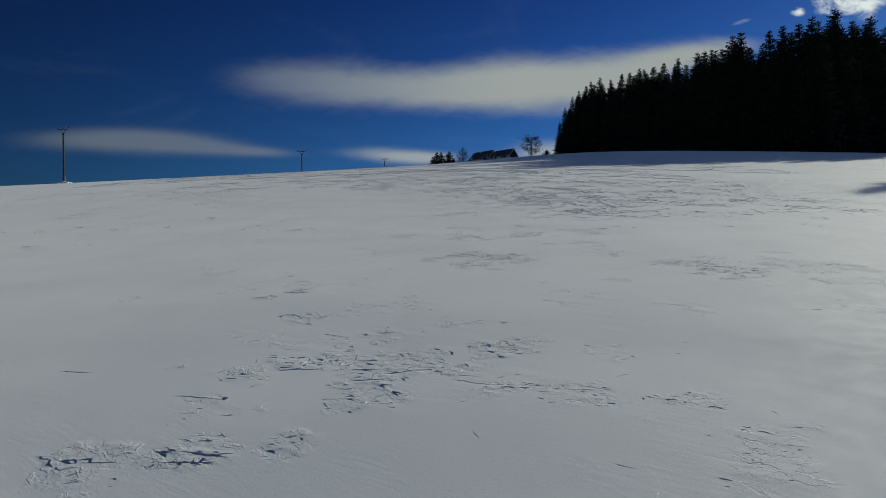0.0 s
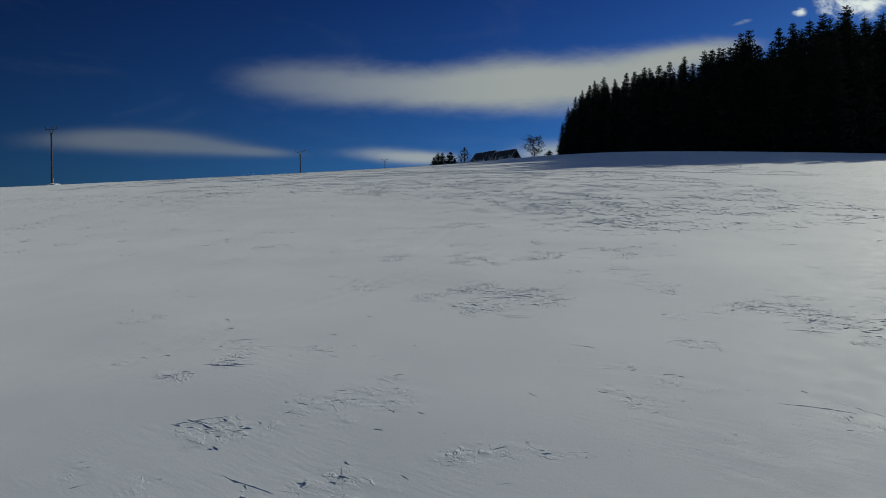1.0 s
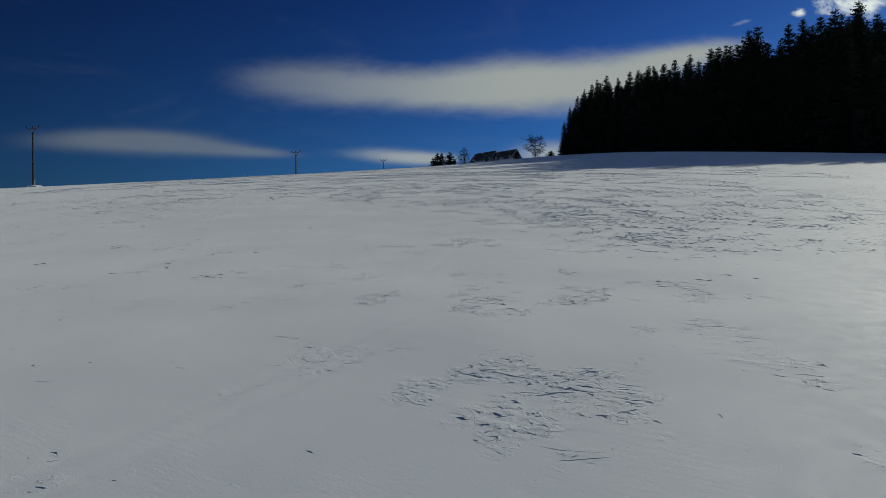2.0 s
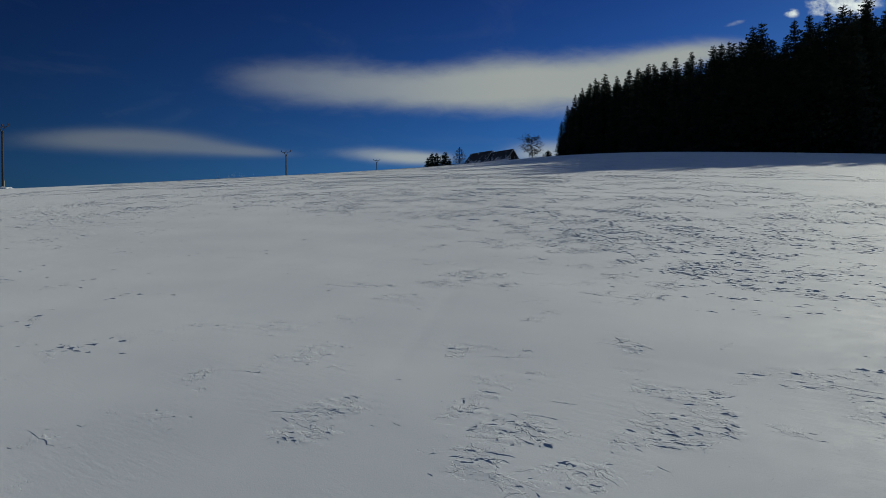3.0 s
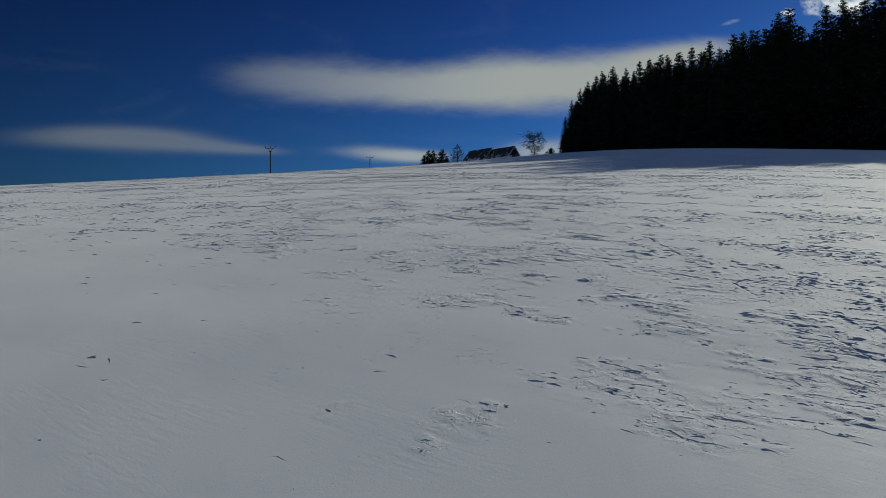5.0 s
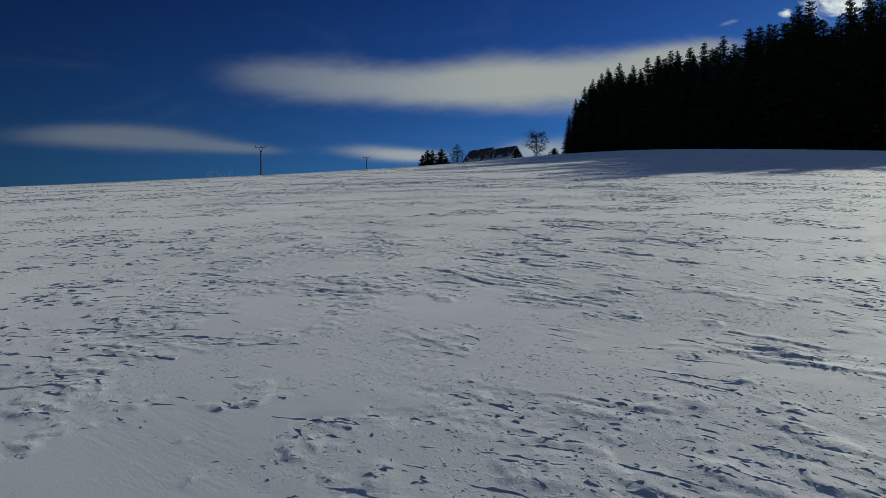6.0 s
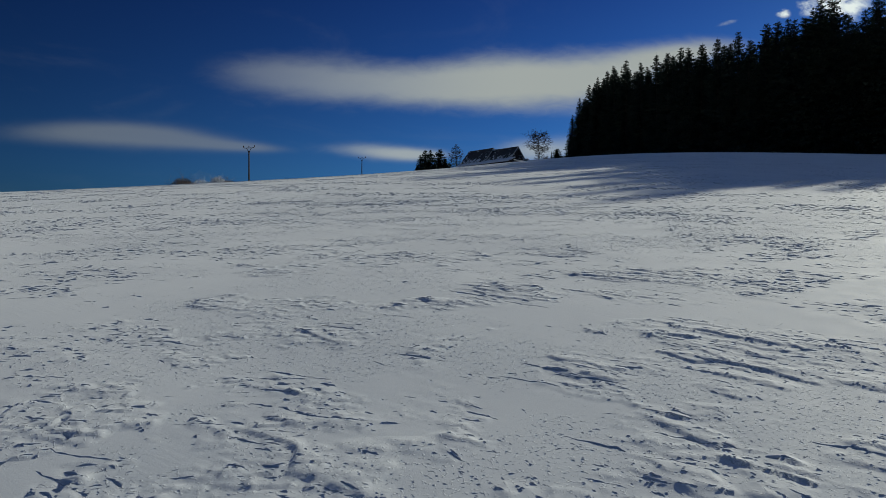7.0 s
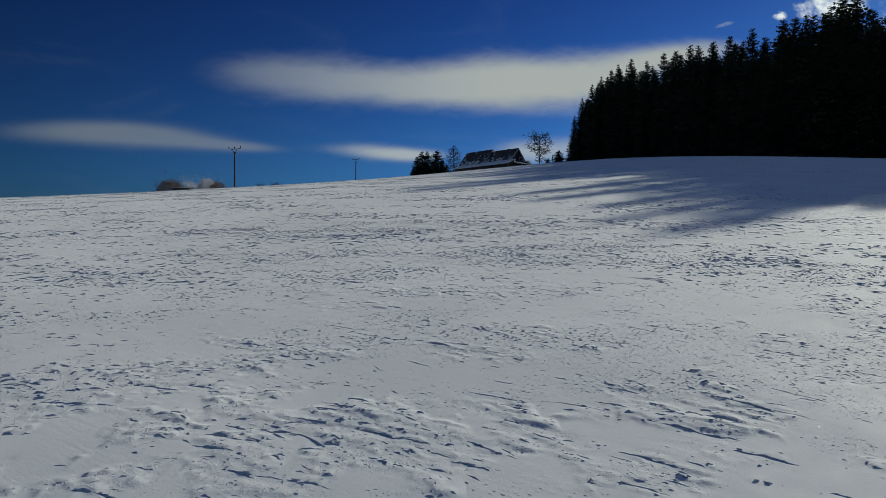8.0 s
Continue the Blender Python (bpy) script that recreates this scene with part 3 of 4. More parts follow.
def build_crystals():
    """Single flat ice crystals on the snow that catch the sun."""
    gen = np.random.default_rng(19)
    y = gen.uniform(3, 60, 22000)
    x = gen.uniform(-4, 13, len(y))
    keep = x < 0.85 * (y + 2)
    x, y = x[keep], y[keep]
    z = surface(x, y) + 0.004
    tilt, way, size = np.abs(gen.normal(0, 0.34, len(x))), gen.uniform(0, 2 * np.pi, len(x)), gen.uniform(0.0025, 0.0045, len(x))
    up = np.stack([np.sin(tilt) * np.cos(way), np.sin(tilt) * np.sin(way), np.cos(tilt)], -1)
    side = np.cross(up, np.array([0.31, 0.95, 0.05]))
    side /= np.linalg.norm(side, axis=1, keepdims=True)
    across = np.cross(up, side)
    middle = np.stack([x, y, z], -1)
    corners = [middle + size[:, None] * (side * a + across * b) for a, b in ((1, 0), (0, 1), (-1, 0), (0, -1))]
    me = mesh_of("ice_crystals", np.stack(corners, 1).reshape(-1, 3), np.arange(4 * len(x)).reshape(-1, 4))
    me.materials.append(ICE)
    tagged(new("ice_crystals", me), "tiny flat ice crystals glinting on the snow", "ice crystals", kind="stuff")


build_crystals()


def ground(x, y):
    return float(hill(x, y))


# ---------------------------------------------------------------- mesh helpers


def part(name, bm, mat, parent=None, label=""):
    me = bpy.data.meshes.new(name)
    bm.to_mesh(me)
    bm.free()
    me.materials.append(mat)
    ob = new(name, me)
    ob.parent = parent
    if label:
        ob["label"] = label
    return ob


def raw_part(name, verts, faces, mat, parent=None, label=""):
    me = bpy.data.meshes.new(name)
    me.from_pydata(verts, [], faces)
    me.update()
    me.materials.append(mat)
    ob = new(name, me)
    ob.parent = parent
    if label:
        ob["label"] = label
    return ob


def thing(name, m, label, category, group=""):
    ob = new(name)
    ob.matrix_world = m
    ob.empty_display_size = 0.3
    return tagged(ob, label, category, group)


def tube(verts, faces, points, radii, sides=5):
    """A bent, tapering round bar along the points, added to the lists."""
    start = len(verts)
    for i, p in enumerate(points):
        a, b = points[max(i - 1, 0)], points[min(i + 1, len(points) - 1)]
        way = (Vector(b) - Vector(a)).normalized()
        side = way.cross(Vector((0.31, 0.17, 0.93))).normalized()
        up = side.cross(way)
        for k in range(sides):
            g = 2 * math.pi * k / sides
            verts.append(tuple(Vector(p) + (side * math.cos(g) + up * math.sin(g)) * radii[i]))
    for i in range(len(points) - 1):
        for k in range(sides):
            a, b = start + i * sides + k, start + i * sides + (k + 1) % sides
            faces.append((a, b, b + sides, a + sides))
    faces.append(tuple(range(start + sides - 1, start - 1, -1)))
    end = start + (len(points) - 1) * sides
    faces.append(tuple(range(end, end + sides)))


def box(bm, m, sx, sy, sz, bevel=0.0):
    made = bmesh.ops.create_cube(bm, size=1.0, matrix=m @ Matrix.Diagonal((sx, sy, sz, 1)))
    if bevel:
        edges = {e for v in made["verts"] for e in v.link_edges}
        bmesh.ops.bevel(bm, geom=list(edges), offset=bevel, segments=1, affect="EDGES")


def prism(bm, outline, y0, y1):
    """A solid with the outline (x, z) drawn along y."""
    a = [bm.verts.new((x, y0, z)) for x, z in outline]
    b = [bm.verts.new((x, y1, z)) for x, z in outline]
    n = len(outline)
    bm.faces.new(a)
    bm.faces.new(b[::-1])
    for i in range(n):
        bm.faces.new((a[i], b[i], b[(i + 1) % n], a[(i + 1) % n]))
    bmesh.ops.recalc_face_normals(bm, faces=bm.faces)


# ---------------------------------------------------------------- spruces


def spruce(seed, height, reach, low=0.05, spacing=0.66):
    """A spruce of unit place at the origin: a trunk, and a crown of drooping needled branches."""
    r = random.Random(seed)
    verts, faces = [], []
    lean = [(r.uniform(-0.12, 0.12), r.uniform(-0.12, 0.12)) for _ in range(5)]
    stem = [(lean[i][0] * i / 4, lean[i][1] * i / 4, height * (i / 4) * 0.985 - (0.5 if i == 0 else 0)) for i in range(5)]
    tube(verts, faces, stem, [height * 0.013, height * 0.011, height * 0.008, height * 0.0045, 0.02], 7)
    root = thing("spruce", Matrix.Identity(4), "tall dark green spruce with drooping boughs, standing in snow", "spruce tree")
    raw_part("trunk", verts, faces, BARK, root, "brown scaly trunk")
    verts, faces = [], []

    def blade(a, b, c):
        i = len(verts)
        verts.extend((tuple(a), tuple(b), tuple(c)))
        faces.append((i, i + 1, i + 2))

    def spray(base, way, length, droop, width):
        """One bough: a spine that droops and lifts at the tip, with hanging side twigs."""
        side = Vector((-way.y, way.x, 0))
        steps = max(3, min(5, int(length / 0.6)))
        spine = []
        for i in range(steps + 1):
            k = i / steps
            drop = -droop * length * (k ** 1.3) + 0.16 * length * max(0, k - 0.7)
            spine.append(base + way * (length * k) + Vector((0, 0, drop + r.uniform(-0.03, 0.03))))
        for i in range(steps):
            k = 1 - i / steps
            w = width * (0.35 + 0.65 * k) * r.uniform(0.7, 1.2)
            p, q = spine[i], spine[i + 1]
            on = (q - p).normalized()
            for s in (-1, 1):
                tip = p + side * (s * w) + on * (w * 0.75) + Vector((0, 0, -w * r.uniform(0.15, 0.6)))
                blade(p, p + (q - p) * 0.75, tip)
            hang = p + (q - p) * 0.5 + Vector((r.uniform(-0.08, 0.08), r.uniform(-0.08, 0.08), -w * r.uniform(0.45, 0.95)))
            blade(p, q, hang)
        blade(spine[-2] + side * 0.05, spine[-2] - side * 0.05, spine[-1] + way * (0.12 * length))

    z, turn = height * low, r.uniform(0, 6)
    waist = [r.uniform(0.82, 1.18) for _ in range(14)]
    while z < height * 0.985:
        k = z / height
        full = reach * (1 - k) ** 0.60 * (0.80 + 0.20 * min(1, k / 0.12)) * waist[int(k * 13)]
        full = max(full, 0.12)
        count = 8 if k < 0.6 else (7 if k < 0.85 else 5)
        at = Vector((np.interp(k, [0, 1], [0, stem[4][0]]), np.interp(k, [0, 1], [0, stem[4][1]]), z))
        for i in range(count):
            g = turn + 2 * math.pi * i / count + r.uniform(-0.35, 0.35)
            length = full * r.uniform(0.65, 1.15)
            droop = 0.42 - 0.62 * k + r.uniform(-0.12, 0.12)
            spray(at + Vector((0, 0, r.uniform(-0.2, 0.2))), Vector((math.cos(g), math.sin(g), 0)), length, droop, 0.25 * length + 0.42)
        turn += 0.9
        z += spacing * (0.75 + 0.5 * r.random()) * (1.0 if k < 0.8 else 0.7)
    top = Vector((stem[4][0], stem[4][1], height))
    for g in (0, 2.1, 4.2):
        out = Vector((math.cos(g), math.sin(g), 0)) * 0.05
        blade(top + Vector((0, 0, -0.9)) + out, top + Vector((0, 0, -0.9)) - out, top + Vector((0, 0, 0.25)))
    raw_part("crown", verts, faces, NEEDLES, root, "dark green needled crown")
    return root


def plant(model, height_of_model, x, y, height, r, group, wide=1.0, label=""):
    k = height / height_of_model
    m = Matrix.LocRotScale((x, y, ground(x, y) - 0.25), Euler((r.uniform(-0.015, 0.015), r.uniform(-0.015, 0.015), r.uniform(0, 6.28))), None)
    ob = copy_thing(model, m)
    ob.matrix_basis = m @ Matrix.Diagonal((k * wide, k * wide, k, 1))
    tagged(ob, label, "", group)
    return ob


# trees on the forest's edge: place and height
EDGE_FAR = ((47.1, 238.2, 15.3), (48.8, 235.2, 20.4), (50.6, 231.2, 23.8), (52.2, 226.5, 25.3), (53.8, 221.6, 26.6), (55.1, 217.7, 27.4),
            (56.8, 212.5, 27.8), (58.8, 205.8, 26.2), (60.6, 198.8, 27.4), (61.8, 194.2, 27.2), (63.0, 189.5, 27.9), (63.9, 186.2, 27.2),
            (64.9, 182.1, 27.3), (66.4, 176.4, 27.7), (68.1, 171.9, 28.2), (69.5, 169.1, 26.1))
EDGE_NEAR = ((71.2, 165.9, 28.7), (72.2, 163.9, 28.8), (73.4, 161.6, 28.8), (74.2, 160.0, 28.3), (75.3, 157.7, 28.3), (76.6, 155.3, 31.1),
             (77.8, 153.3, 31.8), (79.2, 151.2, 27.0), (80.5, 149.1, 27.4), (81.8, 147.0, 30.9), (83.3, 144.7, 31.3), (84.5, 142.9, 29.3),
             (85.5, 141.3, 31.2), (86.9, 139.1, 32.1), (87.7, 137.7, 30.6),
             (93.6, 141.0, 34.5), (98.0, 142.0, 32.0), (103.5, 143.5, 33.5), (108.0, 145.0, 31.0), (113.0, 146.5, 32.0),
             (119.0, 148.0, 30.0), (125.0, 150.0, 31.0), (131.0, 152.0, 30.0))


def build_forest():
    r = random.Random(5)
    models = [(spruce(100 + i, 28.0, reach), 28.0) for i, reach in enumerate((6.0, 5.4, 6.5, 5.2, 5.9))]
    for x, y, h in EDGE_FAR + EDGE_NEAR:
        model, mh = r.choice(models)
        plant(model, mh, x, y, h + 0.3, r, "spruce forest", r.uniform(0.85, 1.1))
    # the tall pair that stands forward of the edge, out of sight
    for x, y, h in ((104.0, 104.5, 33.0), (106.5, 106.5, 31.0)):
        model, mh = r.choice(models)
        plant(model, mh, x, y, h, r, "spruce forest")
    # the wood's rounded end
    for x, y, h in ((47.6, 241.0, 11.0), (49.4, 239.0, 16.0), (50.4, 236.0, 20.0), (51.8, 238.5, 20.5), (53.0, 232.0, 24.0), (54.5, 227.5, 24.5)):
        model, mh = r.choice(models)
        plant(model, mh, x, y, h, r, "spruce forest", 1.25)
    # rows behind the edge, whose tops follow the edge's own line
    edge = sorted((x / y, (ground(x, y) + h - 2.0) / y) for x, y, h in EDGE_FAR + EDGE_NEAR)
    LINE_SIDE, LINE_RISE = [a for a, b in edge], [b for a, b in edge]
    line = [(47, 240), (58, 209), (67, 174), (77, 154.5), (87, 139), (97, 142), (131, 153)]
    for row in range(1, 5):
        s = 0.0
        for (x0, y0), (x1, y1) in zip(line, line[1:]):
            span = math.hypot(x1 - x0, y1 - y0)
            for i in range(int(span / 3.8)):
                k = (i + r.uniform(0.2, 0.8)) / max(1, int(span / 3.8))
                x, y = x0 + (x1 - x0) * k, y0 + (y1 - y0) * k
                x, y = x + row * 3.5 + r.uniform(-1, 1), y + row * (1.7 if x < 90 else 3.6) + r.uniform(-1, 1)
                side = x / y
                rise = float(np.interp(side, LINE_SIDE, LINE_RISE))
                h = min(2.0 + rise * y - ground(x, y) - r.uniform(1.2, 6.0), 34.0)
                model, mh = r.choice(models)
                plant(model, mh, x, y, h, r, "spruce forest", r.uniform(0.9, 1.15))
    for model, _ in models:
        x, y = r.uniform(85, 110), r.uniform(165, 200)
        model.matrix_world = pose(x, y, ground(x, y) - 0.2)
        tagged(model, group="spruce forest")
    # the clump beside the house, and the little one by the wood
    small = spruce(300, 11.0, 4.0, low=0.03, spacing=0.42)
    small.matrix_world = pose(-2.5, 251.0, ground(-2.5, 251.0) - 0.1)
    small.scale = (1, 1, 1.09)
    tagged(small, "small dark spruce in a clump beside the house", "spruce tree", "spruces beside the house")
    for x, y, top, wide in ((-4.3, 250.5, 10.4, 0.9), (-0.8, 252.0, 12.0, 0.8), (2.7, 259.0, 12.7, 1.25), (4.5, 255.0, 8.8, 1.0),
                            (-5.4, 251.5, 7.0, 0.9), (6.2, 254.0, 6.6, 1.0), (1.0, 250.0, 7.2, 1.0)):
        plant(small, 11.0, x, y, top, r, "spruces beside the house", wide, "small dark spruce in a clump beside the house")
    plant(small, 11.0, 41.6, 236.0, 4.6, r, "", 1.9, "little dark spruce on the edge of the wood")


build_forest()

# ---------------------------------------------------------------- bare trees and bushes


def branch(verts, faces, r, base, way, length, radius, rise, level, bits):
    """A bare branch that bends upward, with finer branches along it."""
    steps = 5 if level == 0 else 3
    points, p, d = [base], Vector(base), Vector(way).normalized()
    for i in range(steps):
        d = (d + Vector((r.uniform(-0.18, 0.18), r.uniform(-0.18, 0.18), rise + r.uniform(-0.1, 0.1)))).normalized()
        p = p + d * (length / steps)
        points.append(p.copy())
    radii = [radius * (1 - 0.8 * i / steps) for i in range(steps + 1)]
    tube(verts, faces, points, radii, 4 if level == 0 else 3)
    if level >= bits[0]:
        return
    for i in range(bits[1]):
        k = r.uniform(0.25, 1.0)
        j = min(int(k * steps), steps - 1)
        at = points[j].lerp(points[j + 1], k * steps - j)
        on = (points[j + 1] - points[j]).normalized()
        side = on.cross(Vector((r.uniform(-1, 1), r.uniform(-1, 1), r.uniform(-1, 1)))).normalized()
        branch(verts, faces, r, at, on * 0.7 + side * 0.8, length * r.uniform(0.28, 0.5), radius * 0.45, rise * 0.6, level + 1, bits)


def bare_tree(name, seed, x, y, height, shape, count, mat, label, category, bits=(2, 5), rise=0.10, twig=0.035):
    """A leafless tree with a straight stem; shape(k) gives the reach at the height k."""
    r = random.Random(seed)
    root = thing(name, pose(x, y, ground(x, y) - 0.15), label, category)
    verts, faces = [], []
    stem = [Vector((0.12 * math.sin(i * 1.3 + seed), 0.12 * math.cos(i * 1.7), height * i / 8)) for i in range(9)]
    tube(verts, faces, stem, [height * 0.019 * (1 - 0.75 * i / 8) + 0.01 for i in range(9)], 7)
    raw_part("trunk", verts, faces, mat, root, "bare straight trunk")
    verts, faces = [], []
    for i in range(count):
        k = 0.14 + 0.84 * (i + r.random()) / count
        reach = shape(k)
        if reach <= 0.05:
            continue
        j = min(int(k * 8), 7)
        at = stem[j].lerp(stem[j + 1], k * 8 - j)
        g = i * 2.4 + r.uniform(-0.4, 0.4)
        branch(verts, faces, r, at, Vector((math.cos(g), math.sin(g), r.uniform(-0.1, 0.25))), reach * r.uniform(0.7, 1.1), twig, rise, 0, bits)
    raw_part("crown", verts, faces, mat, root, "leafless crown of fine twigs")
    return root


def bush(name, seed, x, y, height, width, mat, label, category, stems=26, haze=0):
    """A leafless bush: many stems that fan out of the ground and fork."""
    r = random.Random(seed)
    root = thing(name, pose(x, y, ground(x, y) - 0.1), label, category)
    verts, faces = [], []
    for i in range(stems):
        g, out = r.uniform(0, 6.28), r.uniform(0.05, 1.0)
        way = Vector((math.cos(g) * out * width / height, math.sin(g) * out * width / height, 1.0))
        base = Vector((math.cos(g) * 0.3 * out, math.sin(g) * 0.3 * out, 0))
        branch(verts, faces, r, base, way, height * (1.05 - 0.28 * out) * r.uniform(0.8, 1.05), 0.06, 0.05, 0, (2, 5))
    for i in range(haze):
        # fine outer twigs that fill the round crown
        g, z, k = r.uniform(0, 6.28), r.uniform(-0.5, 1.0), r.uniform(0.45, 1.0) ** 0.6
        ring = math.sqrt(1 - z * z)
        out = Vector((math.cos(g) * ring, math.sin(g) * ring, z))
        at = Vector((out.x * width * k, out.y * width * k, height * (0.58 + 0.42 * z * k)))
        way = (out + Vector((r.uniform(-0.9, 0.9), r.uniform(-0.9, 0.9), r.uniform(-0.3, 0.9)))).normalized()
        tube(verts, faces, [at - way * 0.35, at + way * r.uniform(0.2, 0.5)], [0.05, 0.02], 3)
    raw_part("twigs", verts, faces, mat, root)
    return root


bare_tree("larch", 4, 36.0, 239.0, 10.8, lambda k: 4.6 * math.sin(math.pi * min(1, max(0, (k - 0.2) / 0.92))) ** 0.5 if k > 0.42 else 1.5,
          56, LARCH_BARK, "bare larch with a wide thin crown, alone beside the wood", "larch tree", bits=(2, 9), rise=0.03, twig=0.09)
bare_tree("larch", 9, 8.8, 258.0, 13.4, lambda k: 6.0 * (1 - k) ** 0.8 + 0.3, 105, LARCH_BARK,
          "bare narrow larch between the spruces and the house", "larch tree", bits=(2, 7), rise=0.05, twig=0.06)
bush("shrub", 21, 7.8, 249.5, 3.4, 1.6, LARCH_BARK, "dark leafless shrub at the house's end", "shrub")
bush("shrub", 22, 5.6, 249.0, 3.0, 1.6, LARCH_BARK, "dark leafless shrub below the bare larch", "shrub")
bush("shrub", 23, 38.2, 237.0, 2.4, 1.1, LARCH_BARK, "low leafless shrub under the lone larch", "shrub")
bush("round_tree", 31, -90.0, 255.0, 11.3, 4.8, BROWN_TWIGS, "brown leafless round tree behind the ridge", "tree", 30, 2600)
bush("frosted_tree", 32, -84.6, 258.0, 10.8, 3.8, FROST_TWIGS, "white frosted round tree behind the ridge", "tree", 24, 1000)
bush("frosted_tree", 33, -78.0, 257.0, 11.0, 3.6, FROST_TWIGS, "white frosted round tree behind the ridge", "tree", 24, 2200)
bush("round_tree", 34, -73.6, 255.0, 9.0, 3.4, BROWN_TWIGS, "small brown leafless tree behind the ridge", "tree", 24, 1200)
bush("weed_clump", 41, -29.1, 150.0, 2.0, 0.9, LARCH_BARK, "dark dry weed stalks sticking out of snow", "weeds", 14)
bush("weed_clump", 42, -26.5, 150.0, 2.0, 0.7, LARCH_BARK, "dark dry weed stalks sticking out of snow", "weeds", 12)

# ---------------------------------------------------------------- power poles


def power_pole(x, y, turn, tall=1.0):
    root = thing("power_pole", pose(x, y, ground(x, y) - 0.1, 0, 0, turn) @ Matrix.Diagonal((tall, tall, tall, 1)),
                 "dark wooden power pole with a forked steel crossarm", "power pole", "power poles")
    verts, faces = [], []
    tube(verts, faces, [(0, 0, -0.4), (0, 0, 3.0), (0, 0, 6.0), (0, 0, 9.0)], [0.17, 0.155, 0.14, 0.125], 12)
    raw_part("post", verts, faces, POLE_WOOD, root, "round dark post")
    bm = bmesh.new()
    box(bm, pose(0, 0.16, 0.5), 0.24, 0.14, 1.9, 0.02)
    part("foot", bm, CONCRETE, root, "grey concrete foot")
    for side in (-1, 1):
        verts, faces = [], []
        tube(verts, faces, [(side * 0.10, 0, 8.6), (side * 0.30, 0, 9.15), (side * 0.62, 0, 9.55)], [0.05, 0.05, 0.05], 6)
        raw_part("brace", verts, faces, STEEL, root, "slanting steel brace")
        verts, faces = [], []
        tube(verts, faces, [(side * 0.02, 0, 9.55), (side * 0.7, 0, 9.52), (side * 1.28, 0, 9.62)], [0.065, 0.065, 0.055], 6)
        raw_part("crossarm", verts, faces, STEEL, root, "steel crossarm")
    for sx, z in ((-1.26, 9.62), (0.0, 9.58), (1.26, 9.62)):
        verts, faces = [], []
        tube(verts, faces, [(sx, 0, z - 0.02), (sx, 0, z + 0.10), (sx, 0, z + 0.14), (sx, 0, z + 0.24), (sx, 0, z + 0.28), (sx, 0, z + 0.40)],
             [0.04, 0.05, 0.12, 0.07, 0.11, 0.05], 8)
        raw_part("insulator", verts, faces, GLAZE, root, "brown glazed insulator")
    return root


def snow_mound(x, y):
    r = random.Random(3)
    bm = bmesh.new()
    bmesh.ops.create_icosphere(bm, subdivisions=4, radius=1.0)
    for v in bm.verts:
        lump = noise.noise(v.co * 2.3) * 0.25
        v.co = Vector((v.co.x * 1.3, v.co.y * 1.0, v.co.z * 0.34)) * (1 + lump)
    for f in bm.faces:
        f.smooth = True
    ob = part("snow_mound", bm, LOOSE_SNOW)
    ob.matrix_world = pose(x, y, ground(x, y) + 0.02)
    return tagged(ob, "low drift of loose snow round the pole's foot", "snow mound")


power_pole(-66.1, 102.7, -18)
power_pole(-42.0, 175.6, -18, 1.15)
power_pole(-23.0, 233.0, -18)
snow_mound(-65.6, 102.4)

# ---------------------------------------------------------------- the chalet


def gable_roof(name, root, half, eave, ridge, y0, y1, over):
    """Two roof slabs with an overhang, each with a verge board at the front."""
    for side in (-1, 1):
        bm = bmesh.new()
        slope = (ridge - eave) / half
        xo, zo = half + over, eave - slope * over
        prism(bm, [(0, ridge), (side * xo, zo), (side * xo, zo + 0.24), (0, ridge + 0.32)], y0, y1)
        slab = part(name, bm, ROOF, root, "dark roof slope with patches of snow")
        bm = bmesh.new()
        prism(bm, [(0, ridge + 0.04), (side * xo, zo + 0.0), (side * xo, zo + 0.38), (0, ridge + 0.46)], y0 - 0.16, y0 - 0.004)
        part("verge_board", bm, VERGE, slab, "pale verge board dusted with snow")


def window(root, m, w, h):
    """A casement with frame, panes and sill."""
    bm = bmesh.new()
    for sx in (-1, 1):
        box(bm, m @ pose(sx * (w / 2 - 0.05), 0, 0), 0.1, 0.14, h, 0.01)
    for sz in (-1, 0, 1):
        box(bm, m @ pose(0, 0, sz * (h / 2 - 0.05)), w - 0.2, 0.12, 0.1 if sz else 0.06, 0.01)
    frame_ob = part("window", bm, VERGE, root, "window in a pale frame")
    for sz in (-1, 1):
        bm = bmesh.new()
        box(bm, m @ pose(0, 0, sz * (h / 4 - 0.02)), w - 0.2, 0.02, h / 2 - 0.14)
        part("pane", bm, GLASS, frame_ob)
    bm = bmesh.new()
    box(bm, m @ pose(0, -0.1, -h / 2 - 0.04), w + 0.2, 0.22, 0.06, 0.01)
    part("sill", bm, VERGE, frame_ob)


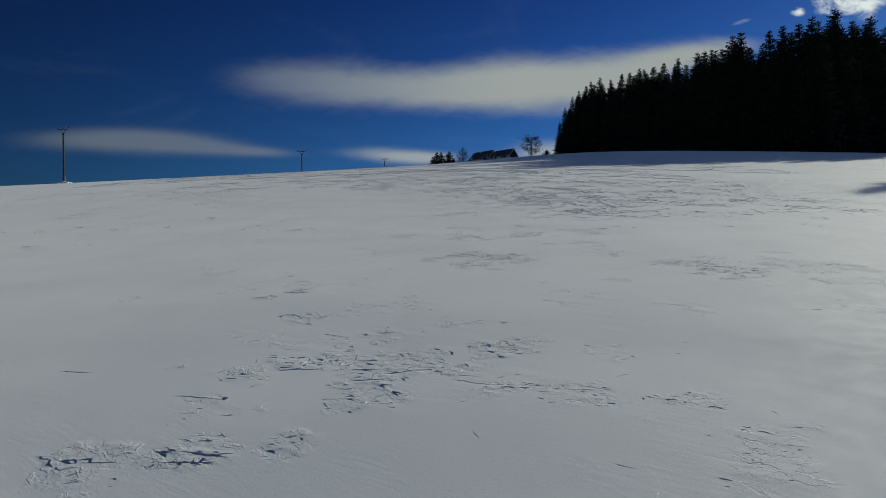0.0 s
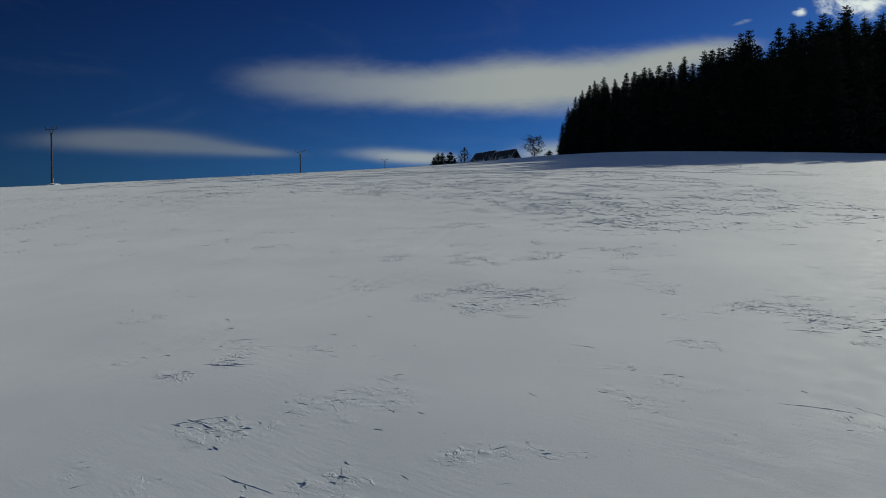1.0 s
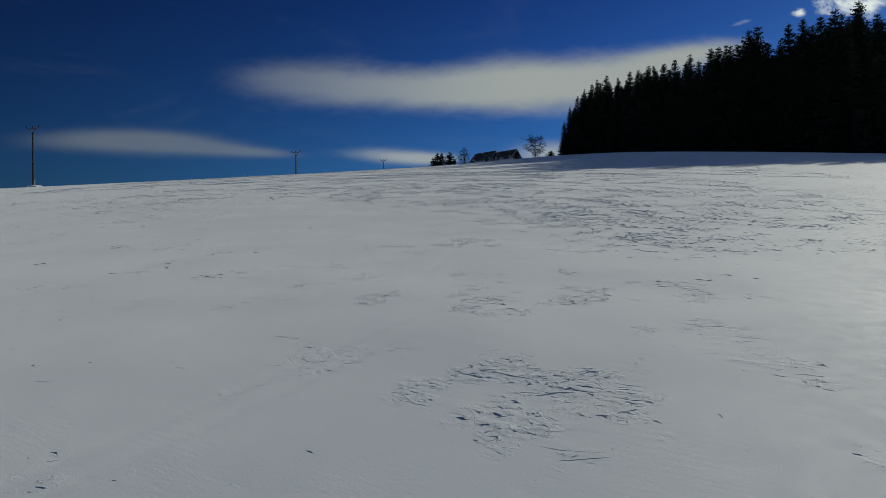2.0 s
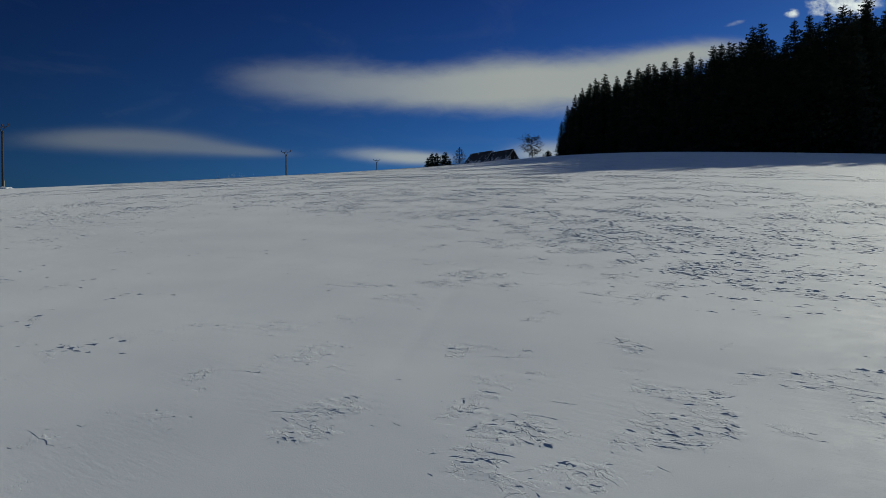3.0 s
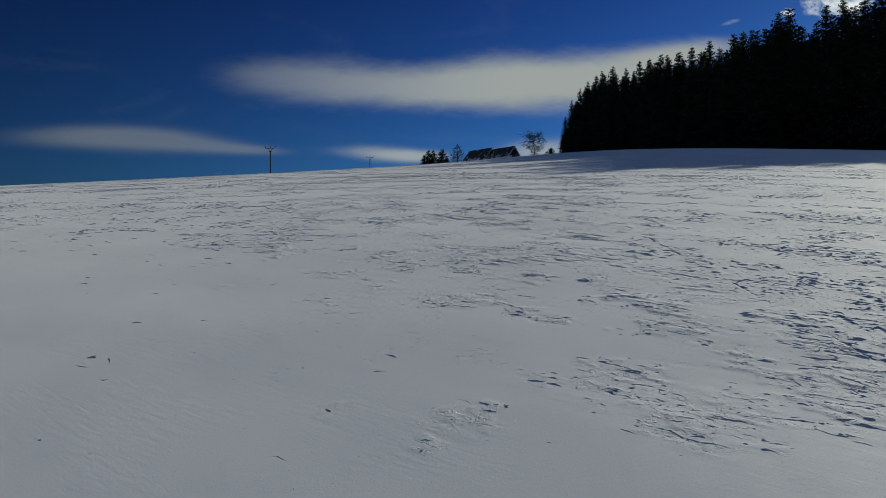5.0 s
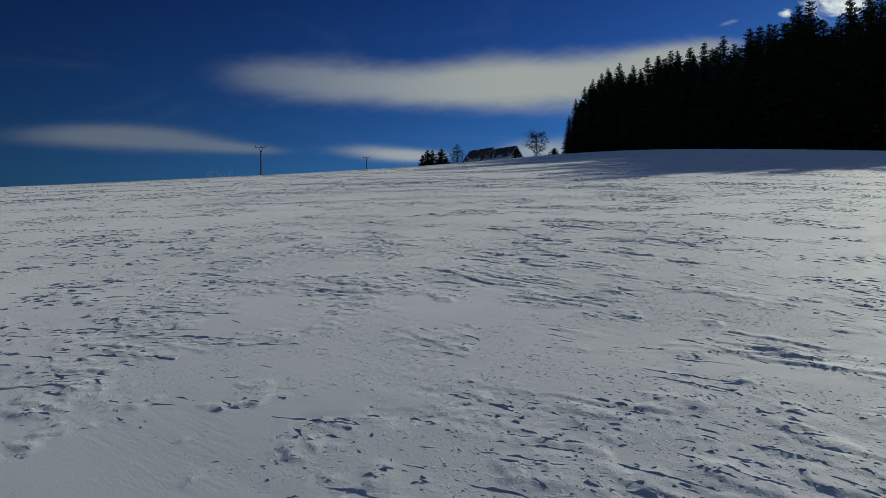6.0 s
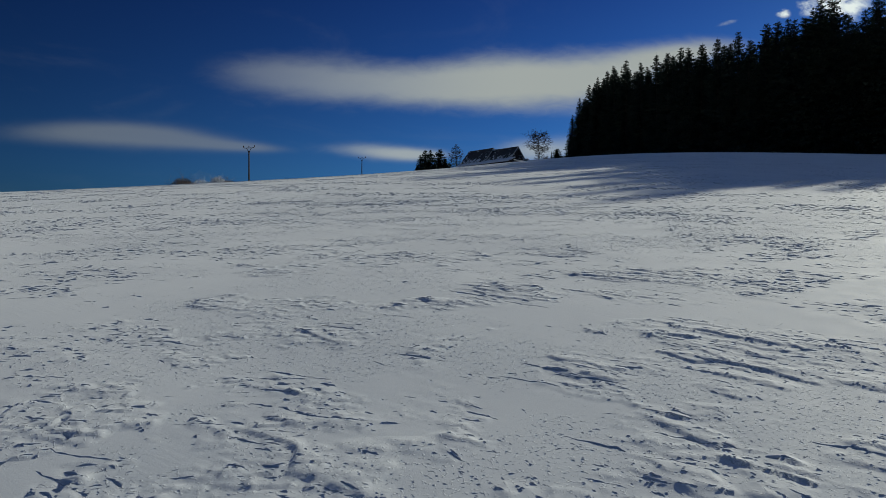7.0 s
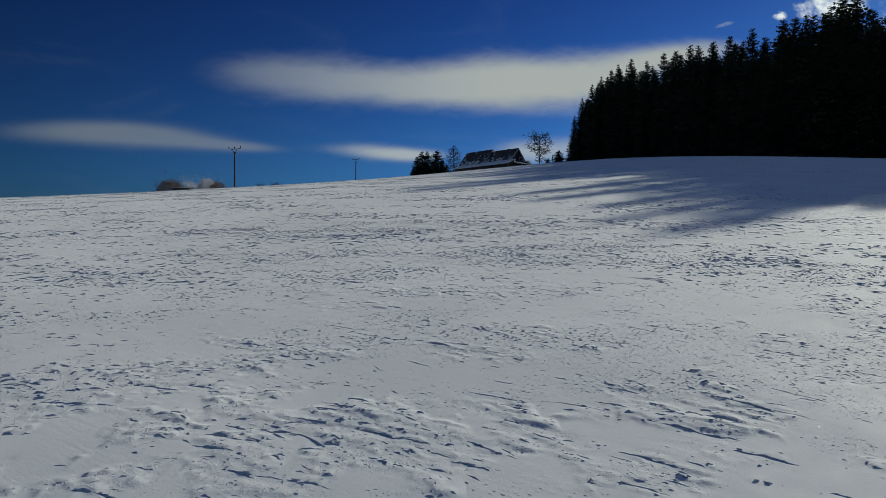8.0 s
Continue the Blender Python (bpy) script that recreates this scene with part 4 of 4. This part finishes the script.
def chalet():
    base = min(ground(x, y) for x, y in ((24, 228), (31, 233), (12, 243), (18, 250)))
    root = thing("chalet", pose(27.8, 231.2, base - 0.1, 0, 0, 40.5),
                 "dark timber chalet with steep snow-patched roofs in two steps", "house")
    R1, R2 = 37.75 - base, 38.45 - base
    EAVE = 4.6
    H1, H2 = 4.4 * (R1 - EAVE) / (R1 - 3.1), 4.9 * (R2 - EAVE) / (R2 - 3.1)
    # front block, then the taller one behind it, shifted a little outward
    for half, eave, ridge, y0, y1, name in ((H1, EAVE, R1 - 0.35, 0.5, 11.0, "wall"), (H2, EAVE, R2 - 0.35, 11.2, 22.5, "wall")):
        bm = bmesh.new()
        prism(bm, [(-half, -1.5), (half, -1.5), (half, eave), (0, ridge - 0.05), (-half, eave)], y0, y1)
        part(name, bm, TIMBER, root, "dark stained timber walls")
    gable_roof("roof", root, H1, EAVE, R1 - 0.32, 0.0, 11.25, 0.55)
    gable_roof("roof", root, H2, EAVE, R2 - 0.32, 10.9, 23.0, 0.6)
    # ridge caps, the rear one with a lump of snow at its front
    for y0, y1, z in ((0.0, 10.9, R1), (10.9, 23.0, R2)):
        verts, faces = [], []
        tube(verts, faces, [(0, y0, z - 0.02), (0, y0 + 0.3, z + 0.02), (0, y1 - 0.3, z + 0.02), (0, y1, z - 0.02)], [0.10, 0.16, 0.16, 0.10], 6)
        raw_part("ridge_cap", verts, faces, ROOF, root)
    bm = bmesh.new()
    bmesh.ops.create_icosphere(bm, subdivisions=3, radius=1.0, matrix=pose(0, 10.3, R1 + 0.10) @ Matrix.Diagonal((0.7, 0.9, 0.34, 1)))
    part("snow_lump", bm, LOOSE_SNOW, root, "lump of snow on the ridge")
    # the snowy lean-to roof that runs along the side and the front
    for x0, x1, y0, y1 in ((-6.6, -H1 + 0.05, -1.6, 22.8), (H1 - 0.05, 5.8, -1.6, 12.0)):
        bm = bmesh.new()
        side = -1 if x0 < 0 else 1
        a, b = (x1, x0) if side < 0 else (x0, x1)
        prism(bm, [(a, 4.35), (b, 2.95), (b, 3.25), (a, 4.65)], y0, y1)
        part("lean_to_roof", bm, LOOSE_SNOW, root, "low lean-to roof under snow")
        bm = bmesh.new()
        prism(bm, [(a, -1.4), (b - side * 0.5, -1.4), (b - side * 0.5, 3.1), (a, 4.2)], y0 + 0.5, y1 - 0.4)
        part("lean_to_wall", bm, TIMBER, root)
    bm = bmesh.new()
    box(bm, pose(0, -0.7, 3.75, 14, 0, 0), 6.6, 2.2, 0.22, 0.04)
    part("porch_roof", bm, LOOSE_SNOW, root, "porch roof under snow")
    for sx in (-3.1, -1.0, 1.0, 3.1):
        bm = bmesh.new()
        box(bm, pose(sx, -1.5, 1.05), 0.18, 0.18, 4.9, 0.015)
        part("porch_post", bm, TIMBER, root)
    for sx in (-1.5, 1.5):
        window(root, pose(sx, 0.47, 5.1), 1.0, 1.2)
    return root


chalet()


def woodshed():
    """The low dark building whose roof edge shows behind the ridge."""
    x, y = -84.9, 252.0
    z = ground(x, y)
    root = thing("shed", pose(x, y, z - 0.2, 0, 0, 6), "low dark timber shed with snow on its flat roof", "shed")
    top = 26.15 - z
    bm = bmesh.new()
    box(bm, pose(0, 0, top / 2 - 0.1), 5.2, 3.6, top - 0.2, 0.03)
    part("wall", bm, TIMBER, root)
    bm = bmesh.new()
    box(bm, pose(0, 0, top - 0.05, 3, 0, 0), 6.0, 4.4, 0.22, 0.04)
    part("roof", bm, TIMBER, root, "dark roof edge")
    bm = bmesh.new()
    box(bm, pose(0, 0.1, top + 0.11, 3, 0, 0), 5.8, 4.1, 0.12, 0.05)
    part("roof_snow", bm, LOOSE_SNOW, root, "thin snow on the roof")


woodshed()


def stump():
    x, y = 39.7, 236.0
    root = thing("dead_trunk", pose(x, y, ground(x, y) - 0.2), "broken dead trunk standing at the wood's edge", "dead tree")
    verts, faces = [], []
    tube(verts, faces, [(0, 0, 0), (0.03, 0, 1.3), (-0.05, 0.02, 2.6), (0.02, 0, 3.8)], [0.2, 0.16, 0.13, 0.05], 7)
    tube(verts, faces, [(0, 0, 2.2), (0.4, 0.1, 2.6), (0.7, 0.1, 2.7)], [0.07, 0.05, 0.02], 5)
    tube(verts, faces, [(0, 0, 1.7), (-0.35, 0.1, 2.0), (-0.5, 0.1, 2.4)], [0.06, 0.04, 0.02], 5)
    raw_part("trunk", verts, faces, LARCH_BARK, root)


stump()
